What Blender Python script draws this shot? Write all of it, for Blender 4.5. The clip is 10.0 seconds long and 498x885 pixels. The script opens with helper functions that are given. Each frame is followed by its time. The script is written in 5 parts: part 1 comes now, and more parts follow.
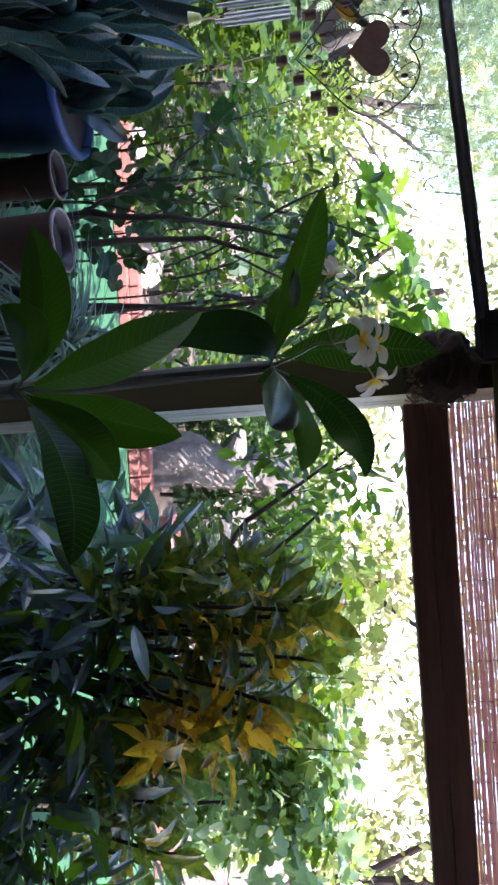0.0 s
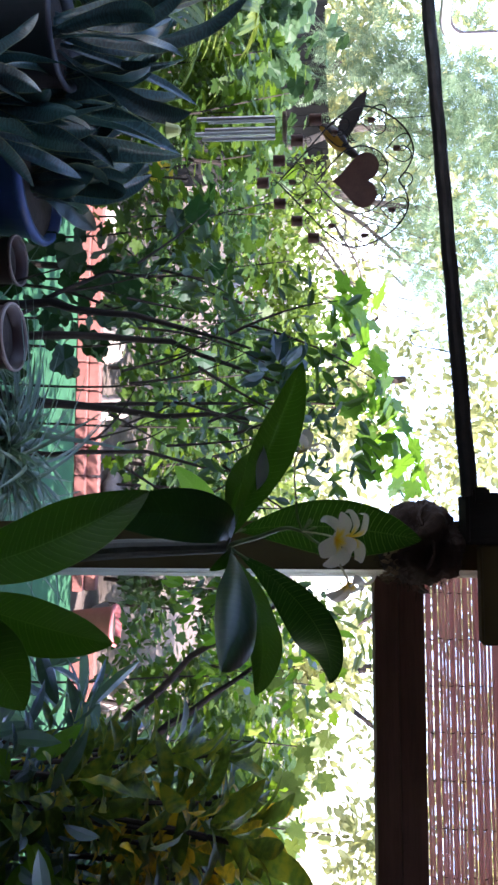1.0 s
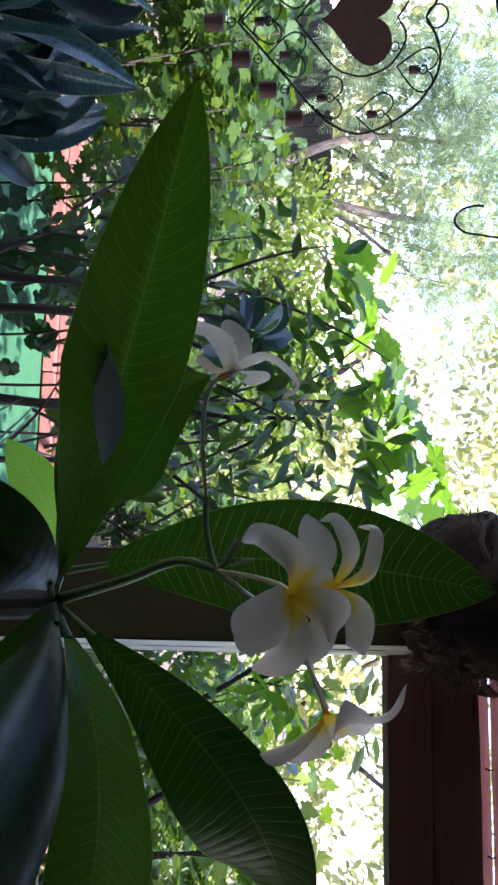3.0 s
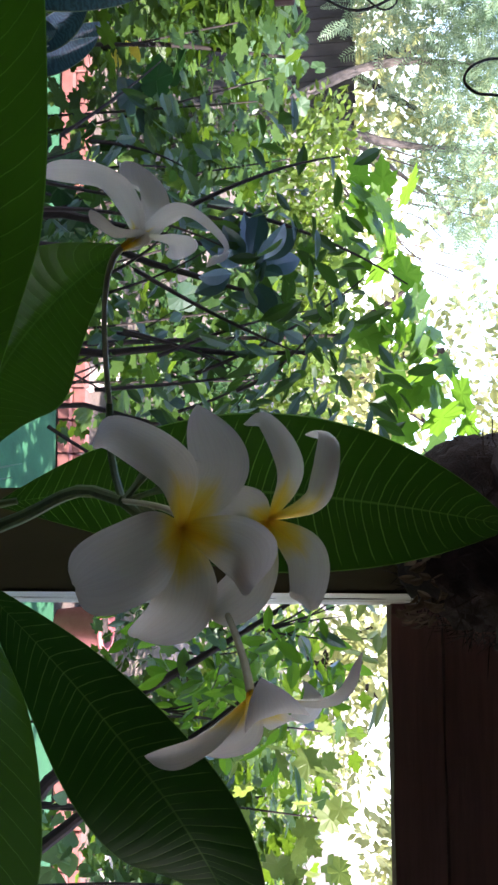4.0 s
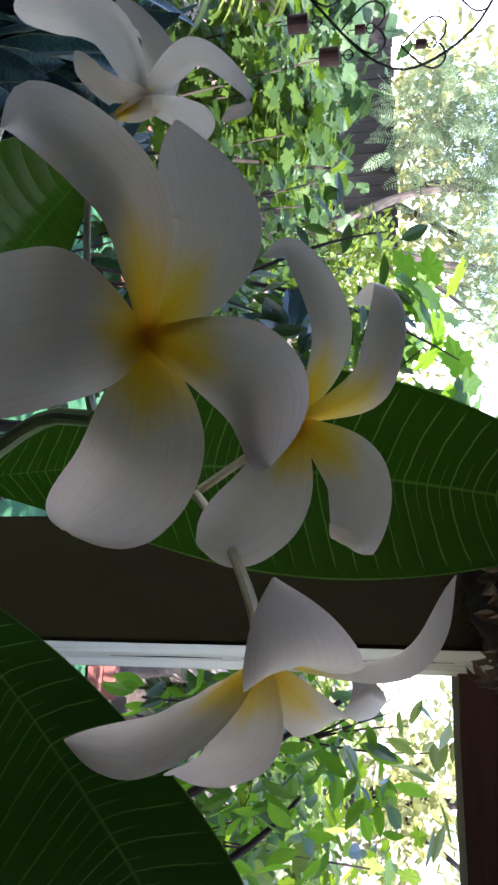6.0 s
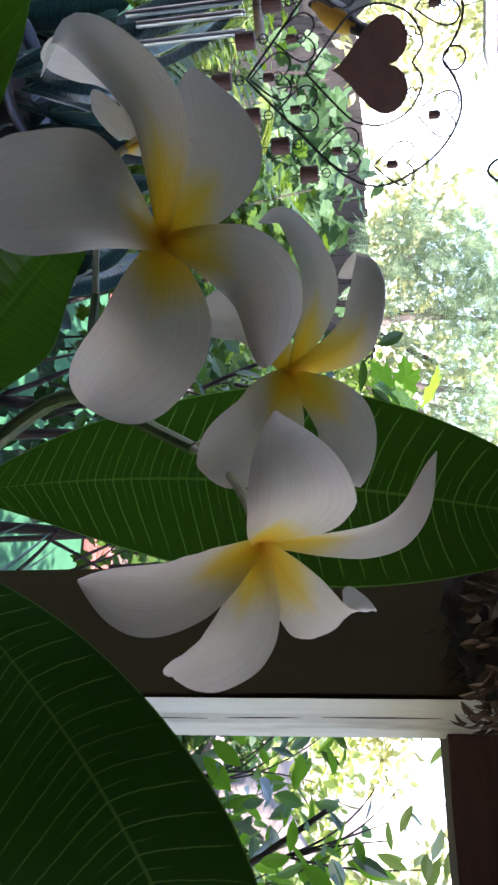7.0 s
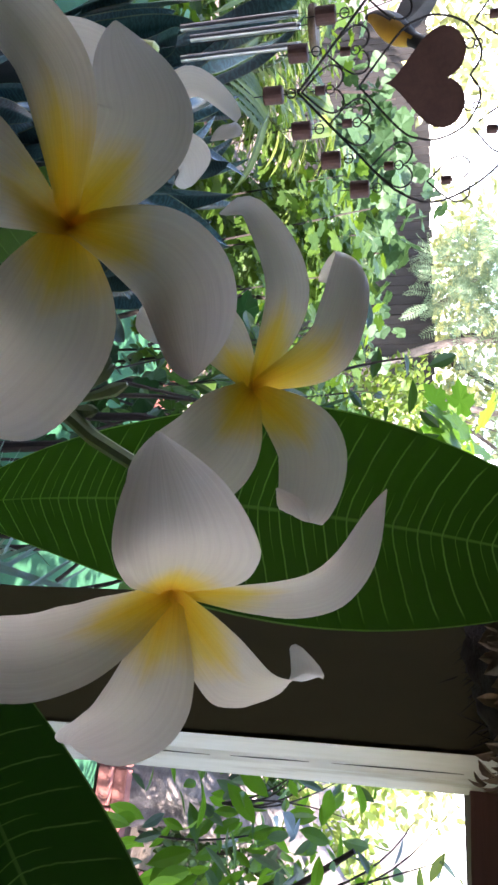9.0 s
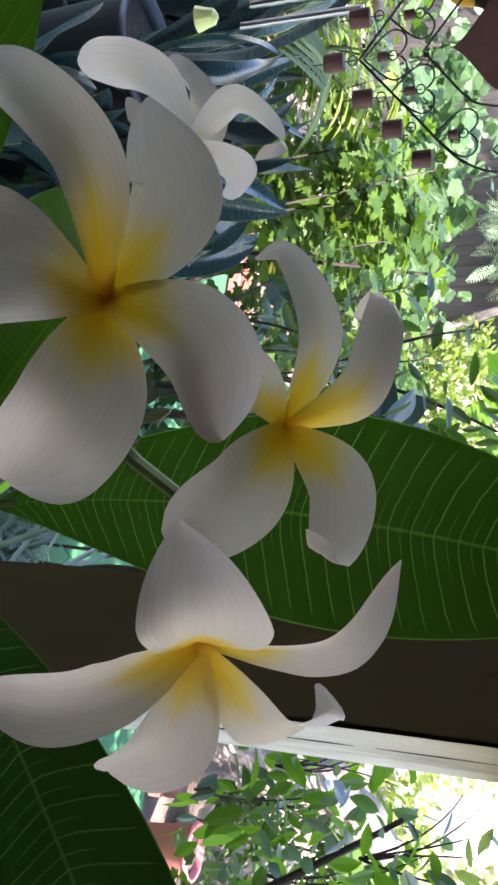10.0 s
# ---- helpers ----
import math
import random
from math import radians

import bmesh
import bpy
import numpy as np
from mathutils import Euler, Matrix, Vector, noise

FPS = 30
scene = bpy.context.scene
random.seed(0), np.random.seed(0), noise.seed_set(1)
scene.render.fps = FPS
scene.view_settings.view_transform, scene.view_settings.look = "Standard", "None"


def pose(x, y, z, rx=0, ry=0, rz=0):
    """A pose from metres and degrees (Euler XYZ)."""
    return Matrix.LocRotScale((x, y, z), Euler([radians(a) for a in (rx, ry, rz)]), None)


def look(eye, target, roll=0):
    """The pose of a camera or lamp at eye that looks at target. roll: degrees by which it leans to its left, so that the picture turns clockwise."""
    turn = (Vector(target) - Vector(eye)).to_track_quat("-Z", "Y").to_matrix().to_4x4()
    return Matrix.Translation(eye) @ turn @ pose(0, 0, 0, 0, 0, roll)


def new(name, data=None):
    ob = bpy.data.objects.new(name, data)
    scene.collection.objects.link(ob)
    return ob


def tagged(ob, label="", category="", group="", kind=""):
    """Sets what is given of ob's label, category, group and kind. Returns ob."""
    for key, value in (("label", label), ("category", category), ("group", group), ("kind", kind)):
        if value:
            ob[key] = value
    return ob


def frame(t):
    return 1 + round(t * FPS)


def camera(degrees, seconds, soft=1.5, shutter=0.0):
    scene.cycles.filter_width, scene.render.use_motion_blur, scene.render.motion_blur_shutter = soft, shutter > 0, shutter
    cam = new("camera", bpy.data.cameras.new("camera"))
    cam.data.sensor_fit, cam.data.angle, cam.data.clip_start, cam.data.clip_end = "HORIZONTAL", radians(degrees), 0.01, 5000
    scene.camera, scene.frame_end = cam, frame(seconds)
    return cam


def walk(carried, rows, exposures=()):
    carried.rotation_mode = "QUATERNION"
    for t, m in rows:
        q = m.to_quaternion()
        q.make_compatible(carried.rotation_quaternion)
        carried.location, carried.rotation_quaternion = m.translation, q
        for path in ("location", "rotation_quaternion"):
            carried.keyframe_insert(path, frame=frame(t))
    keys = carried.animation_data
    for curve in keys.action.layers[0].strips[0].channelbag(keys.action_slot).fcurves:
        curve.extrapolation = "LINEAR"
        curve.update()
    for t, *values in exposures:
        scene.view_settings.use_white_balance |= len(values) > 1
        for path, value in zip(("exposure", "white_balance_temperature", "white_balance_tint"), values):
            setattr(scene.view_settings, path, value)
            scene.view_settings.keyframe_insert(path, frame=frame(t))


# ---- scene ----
cam = camera(37.4, 10.0, soft=2.8)
PATH = [
    (0, (0.0207, 0.0168, 1.5563), (0.0002, 2.0018, 1.3125), 86.23),
    (0.5, (-0.0848, 0.1209, 1.5633), (-0.1563, 2.1101, 1.3684), 87.80),
    (1, (-0.1884, 0.2069, 1.5431), (-0.3770, 2.1943, 1.4233), 89.79),
    (1.5, (-0.1982, 0.3417, 1.5560), (-0.5012, 2.3148, 1.4333), 90.02),
    (2, (-0.1459, 0.5437, 1.5718), (-0.4978, 2.5113, 1.5046), 91.78),
    (2.5, (-0.1480, 0.7358, 1.5910), (-0.5574, 2.6867, 1.4283), 89.88),
    (2.7, (-0.1628, 0.8050, 1.5979), (-0.5278, 2.7677, 1.4780), 90.79),
    (3.8, (-0.1789, 0.9964, 1.6393), (-0.2686, 2.9769, 1.3760), 88.81),
    (4, (-0.1598, 1.0128, 1.6517), (-0.3112, 2.9949, 1.4319), 89.06),
    (4.5, (-0.1395, 1.0675, 1.6466), (-0.3159, 3.0366, 1.3438), 91.01),
    (5, (-0.1336, 1.0815, 1.6452), (-0.4116, 3.0359, 1.3245), 91.08),
    (5.2, (-0.1355, 1.0907, 1.6474), (-0.4129, 3.0442, 1.3202), 90.87),
    (6.3, (-0.0819, 1.1264, 1.6433), (-0.6474, 3.0181, 1.3248), 88.69),
    (6.5, (-0.0766, 1.1175, 1.6406), (-0.6977, 2.9940, 1.3363), 89.06),
    (7, (-0.0429, 1.1223, 1.6427), (-0.8256, 2.9427, 1.3711), 87.73),
    (7.5, (-0.0244, 1.1322, 1.6419), (-0.9093, 2.9017, 1.3495), 87.65),
    (8, (-0.0346, 1.1369, 1.6471), (-0.9306, 2.8946, 1.3189), 88.70),
    (8.5, (-0.0448, 1.1496, 1.6500), (-0.9191, 2.8988, 1.2305), 88.86),
    (9, (-0.0578, 1.1534, 1.6654), (-0.8763, 2.9291, 1.2447), 89.73),
    (9.5, (-0.0687, 1.1464, 1.6703), (-0.8424, 2.9121, 1.1375), 90.80),
    (10, (-0.0742, 1.1404, 1.6739), (-0.7815, 2.9195, 1.0955), 91.11),
]
walk(cam, [(t, look(eye, target, roll)) for t, eye, target, roll in PATH],
     exposures=[(0, 3.03, 6150, 27), (1, 2.88, 6150, 27), (2.5, 2.88, 6150, 27), (5, 2.95, 6250, 26), (6.5, 3.24, 6250, 26), (8.3, 3.28, 6350, 26), (9.0, 3.53, 6450, 26), (10, 3.70, 6600, 25)])

# ---- world, sun, exposure ----
SUN_DIR = Vector((0.66, -0.42, 0.62)).normalized()  # towards the sun
world = bpy.data.worlds.new("sky")
scene.world = world
world.use_nodes = True
wn = world.node_tree.nodes
sky = wn.new("ShaderNodeTexSky")
sky.sky_type, sky.sun_disc = "NISHITA", False
sky.sun_elevation = math.asin(SUN_DIR.z)
sky.sun_rotation = math.atan2(SUN_DIR.x, SUN_DIR.y)
wn["Background"].inputs["Strength"].default_value = 0.155
world.node_tree.links.new(sky.outputs["Color"], wn["Background"].inputs["Color"])
sun_data = bpy.data.lights.new("sun", "SUN")
sun_data.energy, sun_data.angle, sun_data.color = 4.0, radians(0.6), (1.0, 0.95, 0.88)
sun = new("sun", sun_data)
sun.matrix_world = look(SUN_DIR * 30, (0, 0, 0))


# ---- materials ----
def nodes_of(name):
    m = bpy.data.materials.new(name)
    m.use_nodes = True
    nt = m.node_tree
    return m, nt, nt.nodes["Principled BSDF"], nt.nodes["Material Output"]


def ramp(nt, fac, stops):
    r = nt.nodes.new("ShaderNodeValToRGB")
    el = r.color_ramp.elements
    while len(el) < len(stops):
        el.new(0.5)
    for e, (p, c) in zip(el, stops):
        e.position, e.color = p, (*c, 1)
    nt.links.new(fac, r.inputs["Fac"])
    return r.outputs["Color"]


def noise_of(nt, scale, detail=4, coord="Object", rough=0.6, stretch=None):
    tc = nt.nodes.new("ShaderNodeTexCoord")
    n = nt.nodes.new("ShaderNodeTexNoise")
    n.inputs["Scale"].default_value, n.inputs["Detail"].default_value = scale, detail
    n.inputs["Roughness"].default_value = rough
    out = tc.outputs[coord]
    if stretch:
        mp = nt.nodes.new("ShaderNodeMapping")
        mp.inputs["Scale"].default_value = stretch
        nt.links.new(out, mp.inputs["Vector"])
        out = mp.outputs["Vector"]
    nt.links.new(out, n.inputs["Vector"])
    return n.outputs["Fac"]


def mix_col(nt, fac, a, b, mode="MIX"):
    m = nt.nodes.new("ShaderNodeMix")
    m.data_type, m.blend_type = "RGBA", mode
    for sock, val in ((m.inputs["Factor"], fac), (m.inputs["A"], a), (m.inputs["B"], b)):
        if isinstance(val, (int, float)):
            sock.default_value = val
        elif isinstance(val, tuple):
            sock.default_value = (*val, 1)
        else:
            nt.links.new(val, sock)
    return m.outputs["Result"]


def math_of(nt, op, a, b=0.0):
    m = nt.nodes.new("ShaderNodeMath")
    m.operation = op
    for sock, val in zip(m.inputs, (a, b)):
        if isinstance(val, (int, float)):
            sock.default_value = val
        else:
            nt.links.new(val, sock)
    return m.outputs[0]


def bump_of(nt, bsdf, height, strength=0.3, dist=0.01):
    b = nt.nodes.new("ShaderNodeBump")
    b.inputs["Strength"].default_value, b.inputs["Distance"].default_value = strength, dist
    nt.links.new(height, b.inputs["Height"])
    nt.links.new(b.outputs["Normal"], bsdf.inputs["Normal"])


def add_translucent(nt, bsdf, out, col, amount):
    tr = nt.nodes.new("ShaderNodeBsdfTranslucent")
    mx = nt.nodes.new("ShaderNodeMixShader")
    mx.inputs[0].default_value = amount
    if isinstance(col, tuple):
        tr.inputs["Color"].default_value = (*col, 1)
    else:
        nt.links.new(col, tr.inputs["Color"])
    nt.links.new(bsdf.outputs[0], mx.inputs[1])
    nt.links.new(tr.outputs[0], mx.inputs[2])
    nt.links.new(mx.outputs[0], out.inputs["Surface"])


def plain(name, c1, c2, scale=8, rough=0.7, metal=0.0, bump=0.2, dist=0.004, stretch=None, spec=0.5):
    """A surface with two colours mixed by coarse and fine noise."""
    m, nt, b, out = nodes_of(name)
    n1 = noise_of(nt, scale, 5, stretch=stretch)
    n2 = noise_of(nt, scale * 9, 3, stretch=stretch)
    f = math_of(nt, "ADD", math_of(nt, "MULTIPLY", n1, 0.7), math_of(nt, "MULTIPLY", n2, 0.3))
    col = ramp(nt, f, [(0.3, c1), (0.7, c2)])
    nt.links.new(col, b.inputs["Base Color"])
    b.inputs["Roughness"].default_value, b.inputs["Metallic"].default_value = rough, metal
    b.inputs["Specular IOR Level"].default_value = spec
    bump_of(nt, b, f, bump, dist)
    return m


def leafy(name, dark, light, glow, transl=0.4, rough=0.45, fine=60, spec=0.5):
    """Small leaves: colour varies leaf by leaf and by noise."""
    m, nt, b, out = nodes_of(name)
    geo = nt.nodes.new("ShaderNodeNewGeometry")
    n = noise_of(nt, fine, 3)
    f = math_of(nt, "ADD", math_of(nt, "MULTIPLY", geo.outputs["Random Per Island"], 0.75), math_of(nt, "MULTIPLY", n, 0.25))
    col = ramp(nt, f, [(0.1, dark), (0.85, light)])
    tcol = ramp(nt, f, [(0.1, tuple(g * 0.6 for g in glow)), (0.9, glow)])
    nt.links.new(col, b.inputs["Base Color"])
    b.inputs["Roughness"].default_value = rough
    b.inputs["Specular IOR Level"].default_value = spec
    bump_of(nt, b, n, 0.3, 0.002)
    add_translucent(nt, b, out, tcol, transl)
    return m


def veined(name, dark, light, rib, glow, transl=0.35, rough=0.35, veins=25, slope=2.6, spec=0.25, relief=0.32, bold=1.0):
    """A large leaf with a pale midrib, wavering side veins with shorter ones between, and a puckered blade, laid out by its UV map (u across from -1 to 1, v along)."""
    m, nt, b, out = nodes_of(name)
    uv = nt.nodes.new("ShaderNodeUVMap")
    sp = nt.nodes.new("ShaderNodeSeparateXYZ")
    nt.links.new(uv.outputs[0], sp.inputs[0])
    au = math_of(nt, "ABSOLUTE", sp.outputs[0])
    waver = math_of(nt, "MULTIPLY", math_of(nt, "SUBTRACT", noise_of(nt, 1.0, 3, "UV", stretch=(3, 11, 1)), 0.5), 0.17)
    lean = math_of(nt, "MULTIPLY", math_of(nt, "POWER", au, 1.3), slope)
    run = math_of(nt, "ADD", math_of(nt, "SUBTRACT", math_of(nt, "MULTIPLY", sp.outputs[1], float(veins)), lean), waver)
    d = math_of(nt, "ABSOLUTE", math_of(nt, "SUBTRACT", math_of(nt, "FRACT", run), 0.5))
    d2 = math_of(nt, "ABSOLUTE", math_of(nt, "SUBTRACT", math_of(nt, "FRACT", math_of(nt, "ADD", run, 0.46)), 0.5))
    patch = noise_of(nt, 30, 3)
    side = ramp(nt, d, [(0.010 * bold, (1, 1, 1)), (0.028 * bold, (0, 0, 0))])
    side = math_of(nt, "MULTIPLY", side, ramp(nt, au, [(0.80, (1, 1, 1)), (0.95, (0, 0, 0))]))
    side = math_of(nt, "MULTIPLY", side, ramp(nt, patch, [(0.30, (0.55, 0.55, 0.55)), (0.62, (1, 1, 1))]))
    short = math_of(nt, "MULTIPLY", ramp(nt, d2, [(0.008, (0.55, 0.55, 0.55)), (0.024, (0, 0, 0))]), ramp(nt, math_of(nt, "ADD", au, math_of(nt, "MULTIPLY", patch, 0.6)), [(0.50, (1, 1, 1)), (0.72, (0, 0, 0))]))
    side = math_of(nt, "MULTIPLY", side, 0.8)
    mid = ramp(nt, au, [(0.010, (0.38, 0.38, 0.38)), (0.022, (0, 0, 0))])
    edge = math_of(nt, "MULTIPLY", math_of(nt, "GREATER_THAN", au, 0.984), 0.75)
    vein = math_of(nt, "MAXIMUM", math_of(nt, "MAXIMUM", side, short), math_of(nt, "MAXIMUM", mid, edge))
    n = noise_of(nt, 14, 5)
    n2 = noise_of(nt, 120, 2)
    f = math_of(nt, "ADD", math_of(nt, "MULTIPLY", n, 0.75), math_of(nt, "MULTIPLY", n2, 0.25))
    base = ramp(nt, f, [(0.3, dark), (0.7, light)])
    col = mix_col(nt, vein, base, rib)
    nt.links.new(col, b.inputs["Base Color"])
    b.inputs["Roughness"].default_value = rough
    b.inputs["Specular IOR Level"].default_value = spec
    puff = math_of(nt, "MULTIPLY", math_of(nt, "SQRT", d), 0.7)
    hgt = math_of(nt, "ADD", puff, math_of(nt, "ADD", math_of(nt, "MULTIPLY", n2, 0.06), math_of(nt, "MULTIPLY", math_of(nt, "MINIMUM", au, 0.12), 2.0)))
    bump_of(nt, b, hgt, relief, 0.003)
    gl = mix_col(nt, vein, glow, tuple(min(1, g * 1.7 + 0.03) for g in glow))
    add_translucent(nt, b, out, gl, transl)
    return m


def wood(name, c1, c2, along="x", scale=6, rough=0.75, bump=0.4):
    st = {"x": (0.06, 1, 1), "y": (1, 0.06, 1), "z": (1, 1, 0.06)}[along]
    return plain(name, c1, c2, scale * 5, rough, 0, bump, 0.004, stretch=st)


M_POST_BROWN = plain("post_brown", (0.068, 0.048, 0.014), (0.110, 0.080, 0.026), 3, 0.75, bump=0.25, dist=0.002, stretch=(1, 1, 0.3))
M_BEAM = wood("beam_brown", (0.10, 0.045, 0.036), (0.26, 0.125, 0.10), "x", 5)
# Wall, ceiling and floor tones kept low to limit fill light in the porch.
M_WALL = plain("wall_render", (0.13, 0.11, 0.09), (0.19, 0.16, 0.135), 3, 0.9)
M_ROOF = wood("roof_boards", (0.10, 0.075, 0.055), (0.17, 0.13, 0.10), "x", 3)
M_FLOOR = plain("porch_floor", (0.11, 0.09, 0.078), (0.17, 0.14, 0.12), 5, 0.85)
M_GROUND = plain("garden_soil", (0.055, 0.042, 0.032), (0.16, 0.12, 0.095), 5, 0.95, bump=0.6, dist=0.03)
M_GREEN = plain("green_turf", (0.008, 0.062, 0.022), (0.017, 0.105, 0.040), 6, 0.9, bump=0.5, dist=0.01)
M_BRICK = plain("red_brick", (0.15, 0.052, 0.040), (0.26, 0.110, 0.088), 14, 0.9, bump=0.4)
M_TERRA = plain("terracotta", (0.33, 0.086, 0.082), (0.44, 0.138, 0.136), 9, 0.85, bump=0.15)
M_RUST = plain("rusted_iron", (0.075, 0.033, 0.025), (0.14, 0.068, 0.050), 18, 0.8, 0.25, bump=0.25, dist=0.001)
M_IRON = plain("black_iron", (0.012, 0.011, 0.011), (0.035, 0.028, 0.025), 40, 0.6, 0.6, bump=0.2, dist=0.001)
M_ALU = plain("aluminium", (0.30, 0.32, 0.34), (0.46, 0.48, 0.51), 30, 0.38, 0.9, bump=0.05, dist=0.001)
M_BLUEPOT = plain("blue_glaze", (0.018, 0.036, 0.12), (0.036, 0.072, 0.20), 7, 0.35, bump=0.05)
M_BROWNPOT = plain("brown_plastic", (0.036, 0.016, 0.013), (0.070, 0.032, 0.026), 8, 0.5, bump=0.1)
M_DARKPOT = plain("dark_plastic", (0.015, 0.014, 0.018), (0.035, 0.032, 0.038), 8, 0.45, bump=0.1)
M_SOIL = plain("potting_soil", (0.02, 0.014, 0.01), (0.07, 0.05, 0.035), 40, 1.0, bump=0.8, dist=0.01)
M_COIR = plain("coir_fibre", (0.010, 0.005, 0.003), (0.046, 0.022, 0.014), 60, 0.95, bump=0.8, dist=0.004)
M_SHELL = plain("dry_husk", (0.09, 0.055, 0.03), (0.28, 0.19, 0.11), 50, 0.85, bump=0.6, dist=0.003)
M_BARK = plain("bark", (0.013, 0.008, 0.006), (0.036, 0.023, 0.018), 30, 0.9, bump=0.7, dist=0.006, stretch=(1, 1, 0.25))
M_GREYBARK = plain("grey_bark", (0.06, 0.050, 0.044), (0.21, 0.18, 0.16), 10, 0.95, bump=0.9, dist=0.02, stretch=(0.4, 1, 1))
M_TREEBARK = plain("pale_tree_bark", (0.055, 0.045, 0.038), (0.13, 0.11, 0.095), 14, 0.95, bump=0.7, dist=0.02)
# Near-black colour puts the tree's shade into the boards.
M_FENCE = plain("shade_dark_wood", (0.008, 0.0070, 0.0062), (0.022, 0.0195, 0.0175), 20, 0.9, bump=0.5, stretch=(1, 1, 0.1))
# Darker than the bark: shade under the leaves is put into this colour.
M_SHADECANE = plain("leaf_shaded_cane", (0.010, 0.007, 0.005), (0.026, 0.018, 0.014), 30, 0.9, bump=0.5, dist=0.004)
M_BAMBOO = plain("red_bamboo", (0.33, 0.175, 0.145), (0.52, 0.30, 0.255), 12, 0.6, bump=0.25, stretch=(0.15, 1, 1))
nt_b = M_BAMBOO.node_tree
add_translucent(nt_b, nt_b.nodes["Principled BSDF"], nt_b.nodes["Material Output"], (0.84, 0.50, 0.46), 0.68)
M_STRING = plain("brown_cord", (0.03, 0.018, 0.014), (0.06, 0.036, 0.028), 60, 0.9)
M_STEM = plain("green_stem", (0.05, 0.075, 0.028), (0.12, 0.16, 0.06), 40, 0.55, bump=0.2, dist=0.001)
M_PEDICEL = plain("pale_green_stalk", (0.045, 0.075, 0.020), (0.11, 0.155, 0.045), 40, 0.5, bump=0.15, dist=0.001)
M_PLSTEM = plain("plumeria_stem", (0.022, 0.024, 0.018), (0.060, 0.060, 0.046), 26, 0.7, bump=0.4, dist=0.003)
M_FRAME = plain("white_plastic", (0.72, 0.72, 0.72), (0.82, 0.82, 0.82), 6, 0.4, bump=0.03)
M_BIRD_DARK = plain("dark_painted_metal", (0.025, 0.020, 0.018), (0.06, 0.045, 0.038), 50, 0.6)
M_BIRD_YEL = plain("yellow_painted_metal", (0.50, 0.25, 0.02), (0.65, 0.36, 0.04), 40, 0.5)
M_STONE = plain("pale_stone", (0.20, 0.165, 0.14), (0.40, 0.34, 0.30), 7, 0.9, bump=0.5, dist=0.02)
M_YELLOWFL = plain("yellow_plastic", (0.70, 0.50, 0.02), (0.85, 0.66, 0.06), 20, 0.5)

M_LEAF = veined("plumeria_leaf", (0.009, 0.024, 0.006), (0.017, 0.040, 0.010), (0.085, 0.135, 0.04), (0.058, 0.165, 0.006), 0.30, 0.38, spec=0.18, relief=0.16)
# Duller, less translucent copy of the leaf, coloured for leaves in shade.
M_LEAFDUSK = veined("half_shaded_plumeria_leaf", (0.006, 0.023, 0.006), (0.011, 0.036, 0.009), (0.16, 0.25, 0.08), (0.036, 0.125, 0.008), 0.18, 0.40, 30, 1.2, 0.14, 0.20, 1.25)
M_LEAFMAIN = veined("clear_veined_plumeria_leaf", (0.007, 0.022, 0.005), (0.014, 0.038, 0.008), (0.27, 0.39, 0.12), (0.052, 0.160, 0.006), 0.24, 0.36, 33, 1.5, 0.3, 0.45, 1.75)
# Darker, bluish copy of the plumeria leaf: shade and sky sheen in its colour.
M_LEAFSHADE = veined("shade_tinted_plumeria_leaf", (0.005, 0.017, 0.012), (0.010, 0.026, 0.019), (0.020, 0.045, 0.030), (0.036, 0.100, 0.008), 0.15, 0.34, 20, 1.3, 0.20, 0.10)
M_MID = leafy("mid_green_leaf", (0.012, 0.042, 0.006), (0.050, 0.125, 0.014), (0.20, 0.42, 0.02), 0.42, 0.5, spec=0.25)
M_CATCHER = plain("pale_yellow_plastic", (0.45, 0.48, 0.12), (0.62, 0.64, 0.22), 20, 0.5)
M_LEAFRIB = veined("ribbed_plumeria_leaf", (0.008, 0.020, 0.007), (0.015, 0.034, 0.011), (0.06, 0.09, 0.03), (0.060, 0.16, 0.008), 0.24, 0.38, 26, 2.2, 0.24, 0.26)
M_RIM = plain("pale_plastic_rim", (0.22, 0.16, 0.14), (0.34, 0.26, 0.23), 20, 0.5, bump=0.05)
M_PALEVINE = leafy("pale_vine_leaf", (0.016, 0.040, 0.015), (0.042, 0.084, 0.032), (0.07, 0.15, 0.038), 0.32, 0.5, spec=0.3)
M_LEAFNEW = veined("plumeria_new_leaf", (0.08, 0.20, 0.02), (0.14, 0.28, 0.03), (0.22, 0.34, 0.10), (0.30, 0.62, 0.04), 0.5, 0.4)
M_SHRUB = leafy("dark_shrub_leaf", (0.009, 0.028, 0.010), (0.030, 0.072, 0.018), (0.085, 0.185, 0.015), 0.28, 0.42, spec=0.3)
M_MAPLE = leafy("lobed_leaf", (0.009, 0.028, 0.006), (0.050, 0.095, 0.014), (0.15, 0.26, 0.015), 0.42, 0.46, spec=0.25)
M_BRIGHT = leafy("sunny_leaf", (0.026, 0.058, 0.012), (0.17, 0.22, 0.050), (0.32, 0.41, 0.07), 0.40, 0.45)
M_HEDGE = leafy("hedge_leaf", (0.013, 0.034, 0.007), (0.095, 0.145, 0.026), (0.24, 0.36, 0.03), 0.40, 0.45, spec=0.3)
M_DEEPLOBE = leafy("deep_green_broad_leaf", (0.008, 0.024, 0.011), (0.020, 0.052, 0.024), (0.04, 0.13, 0.02), 0.25, 0.45, spec=0.3)
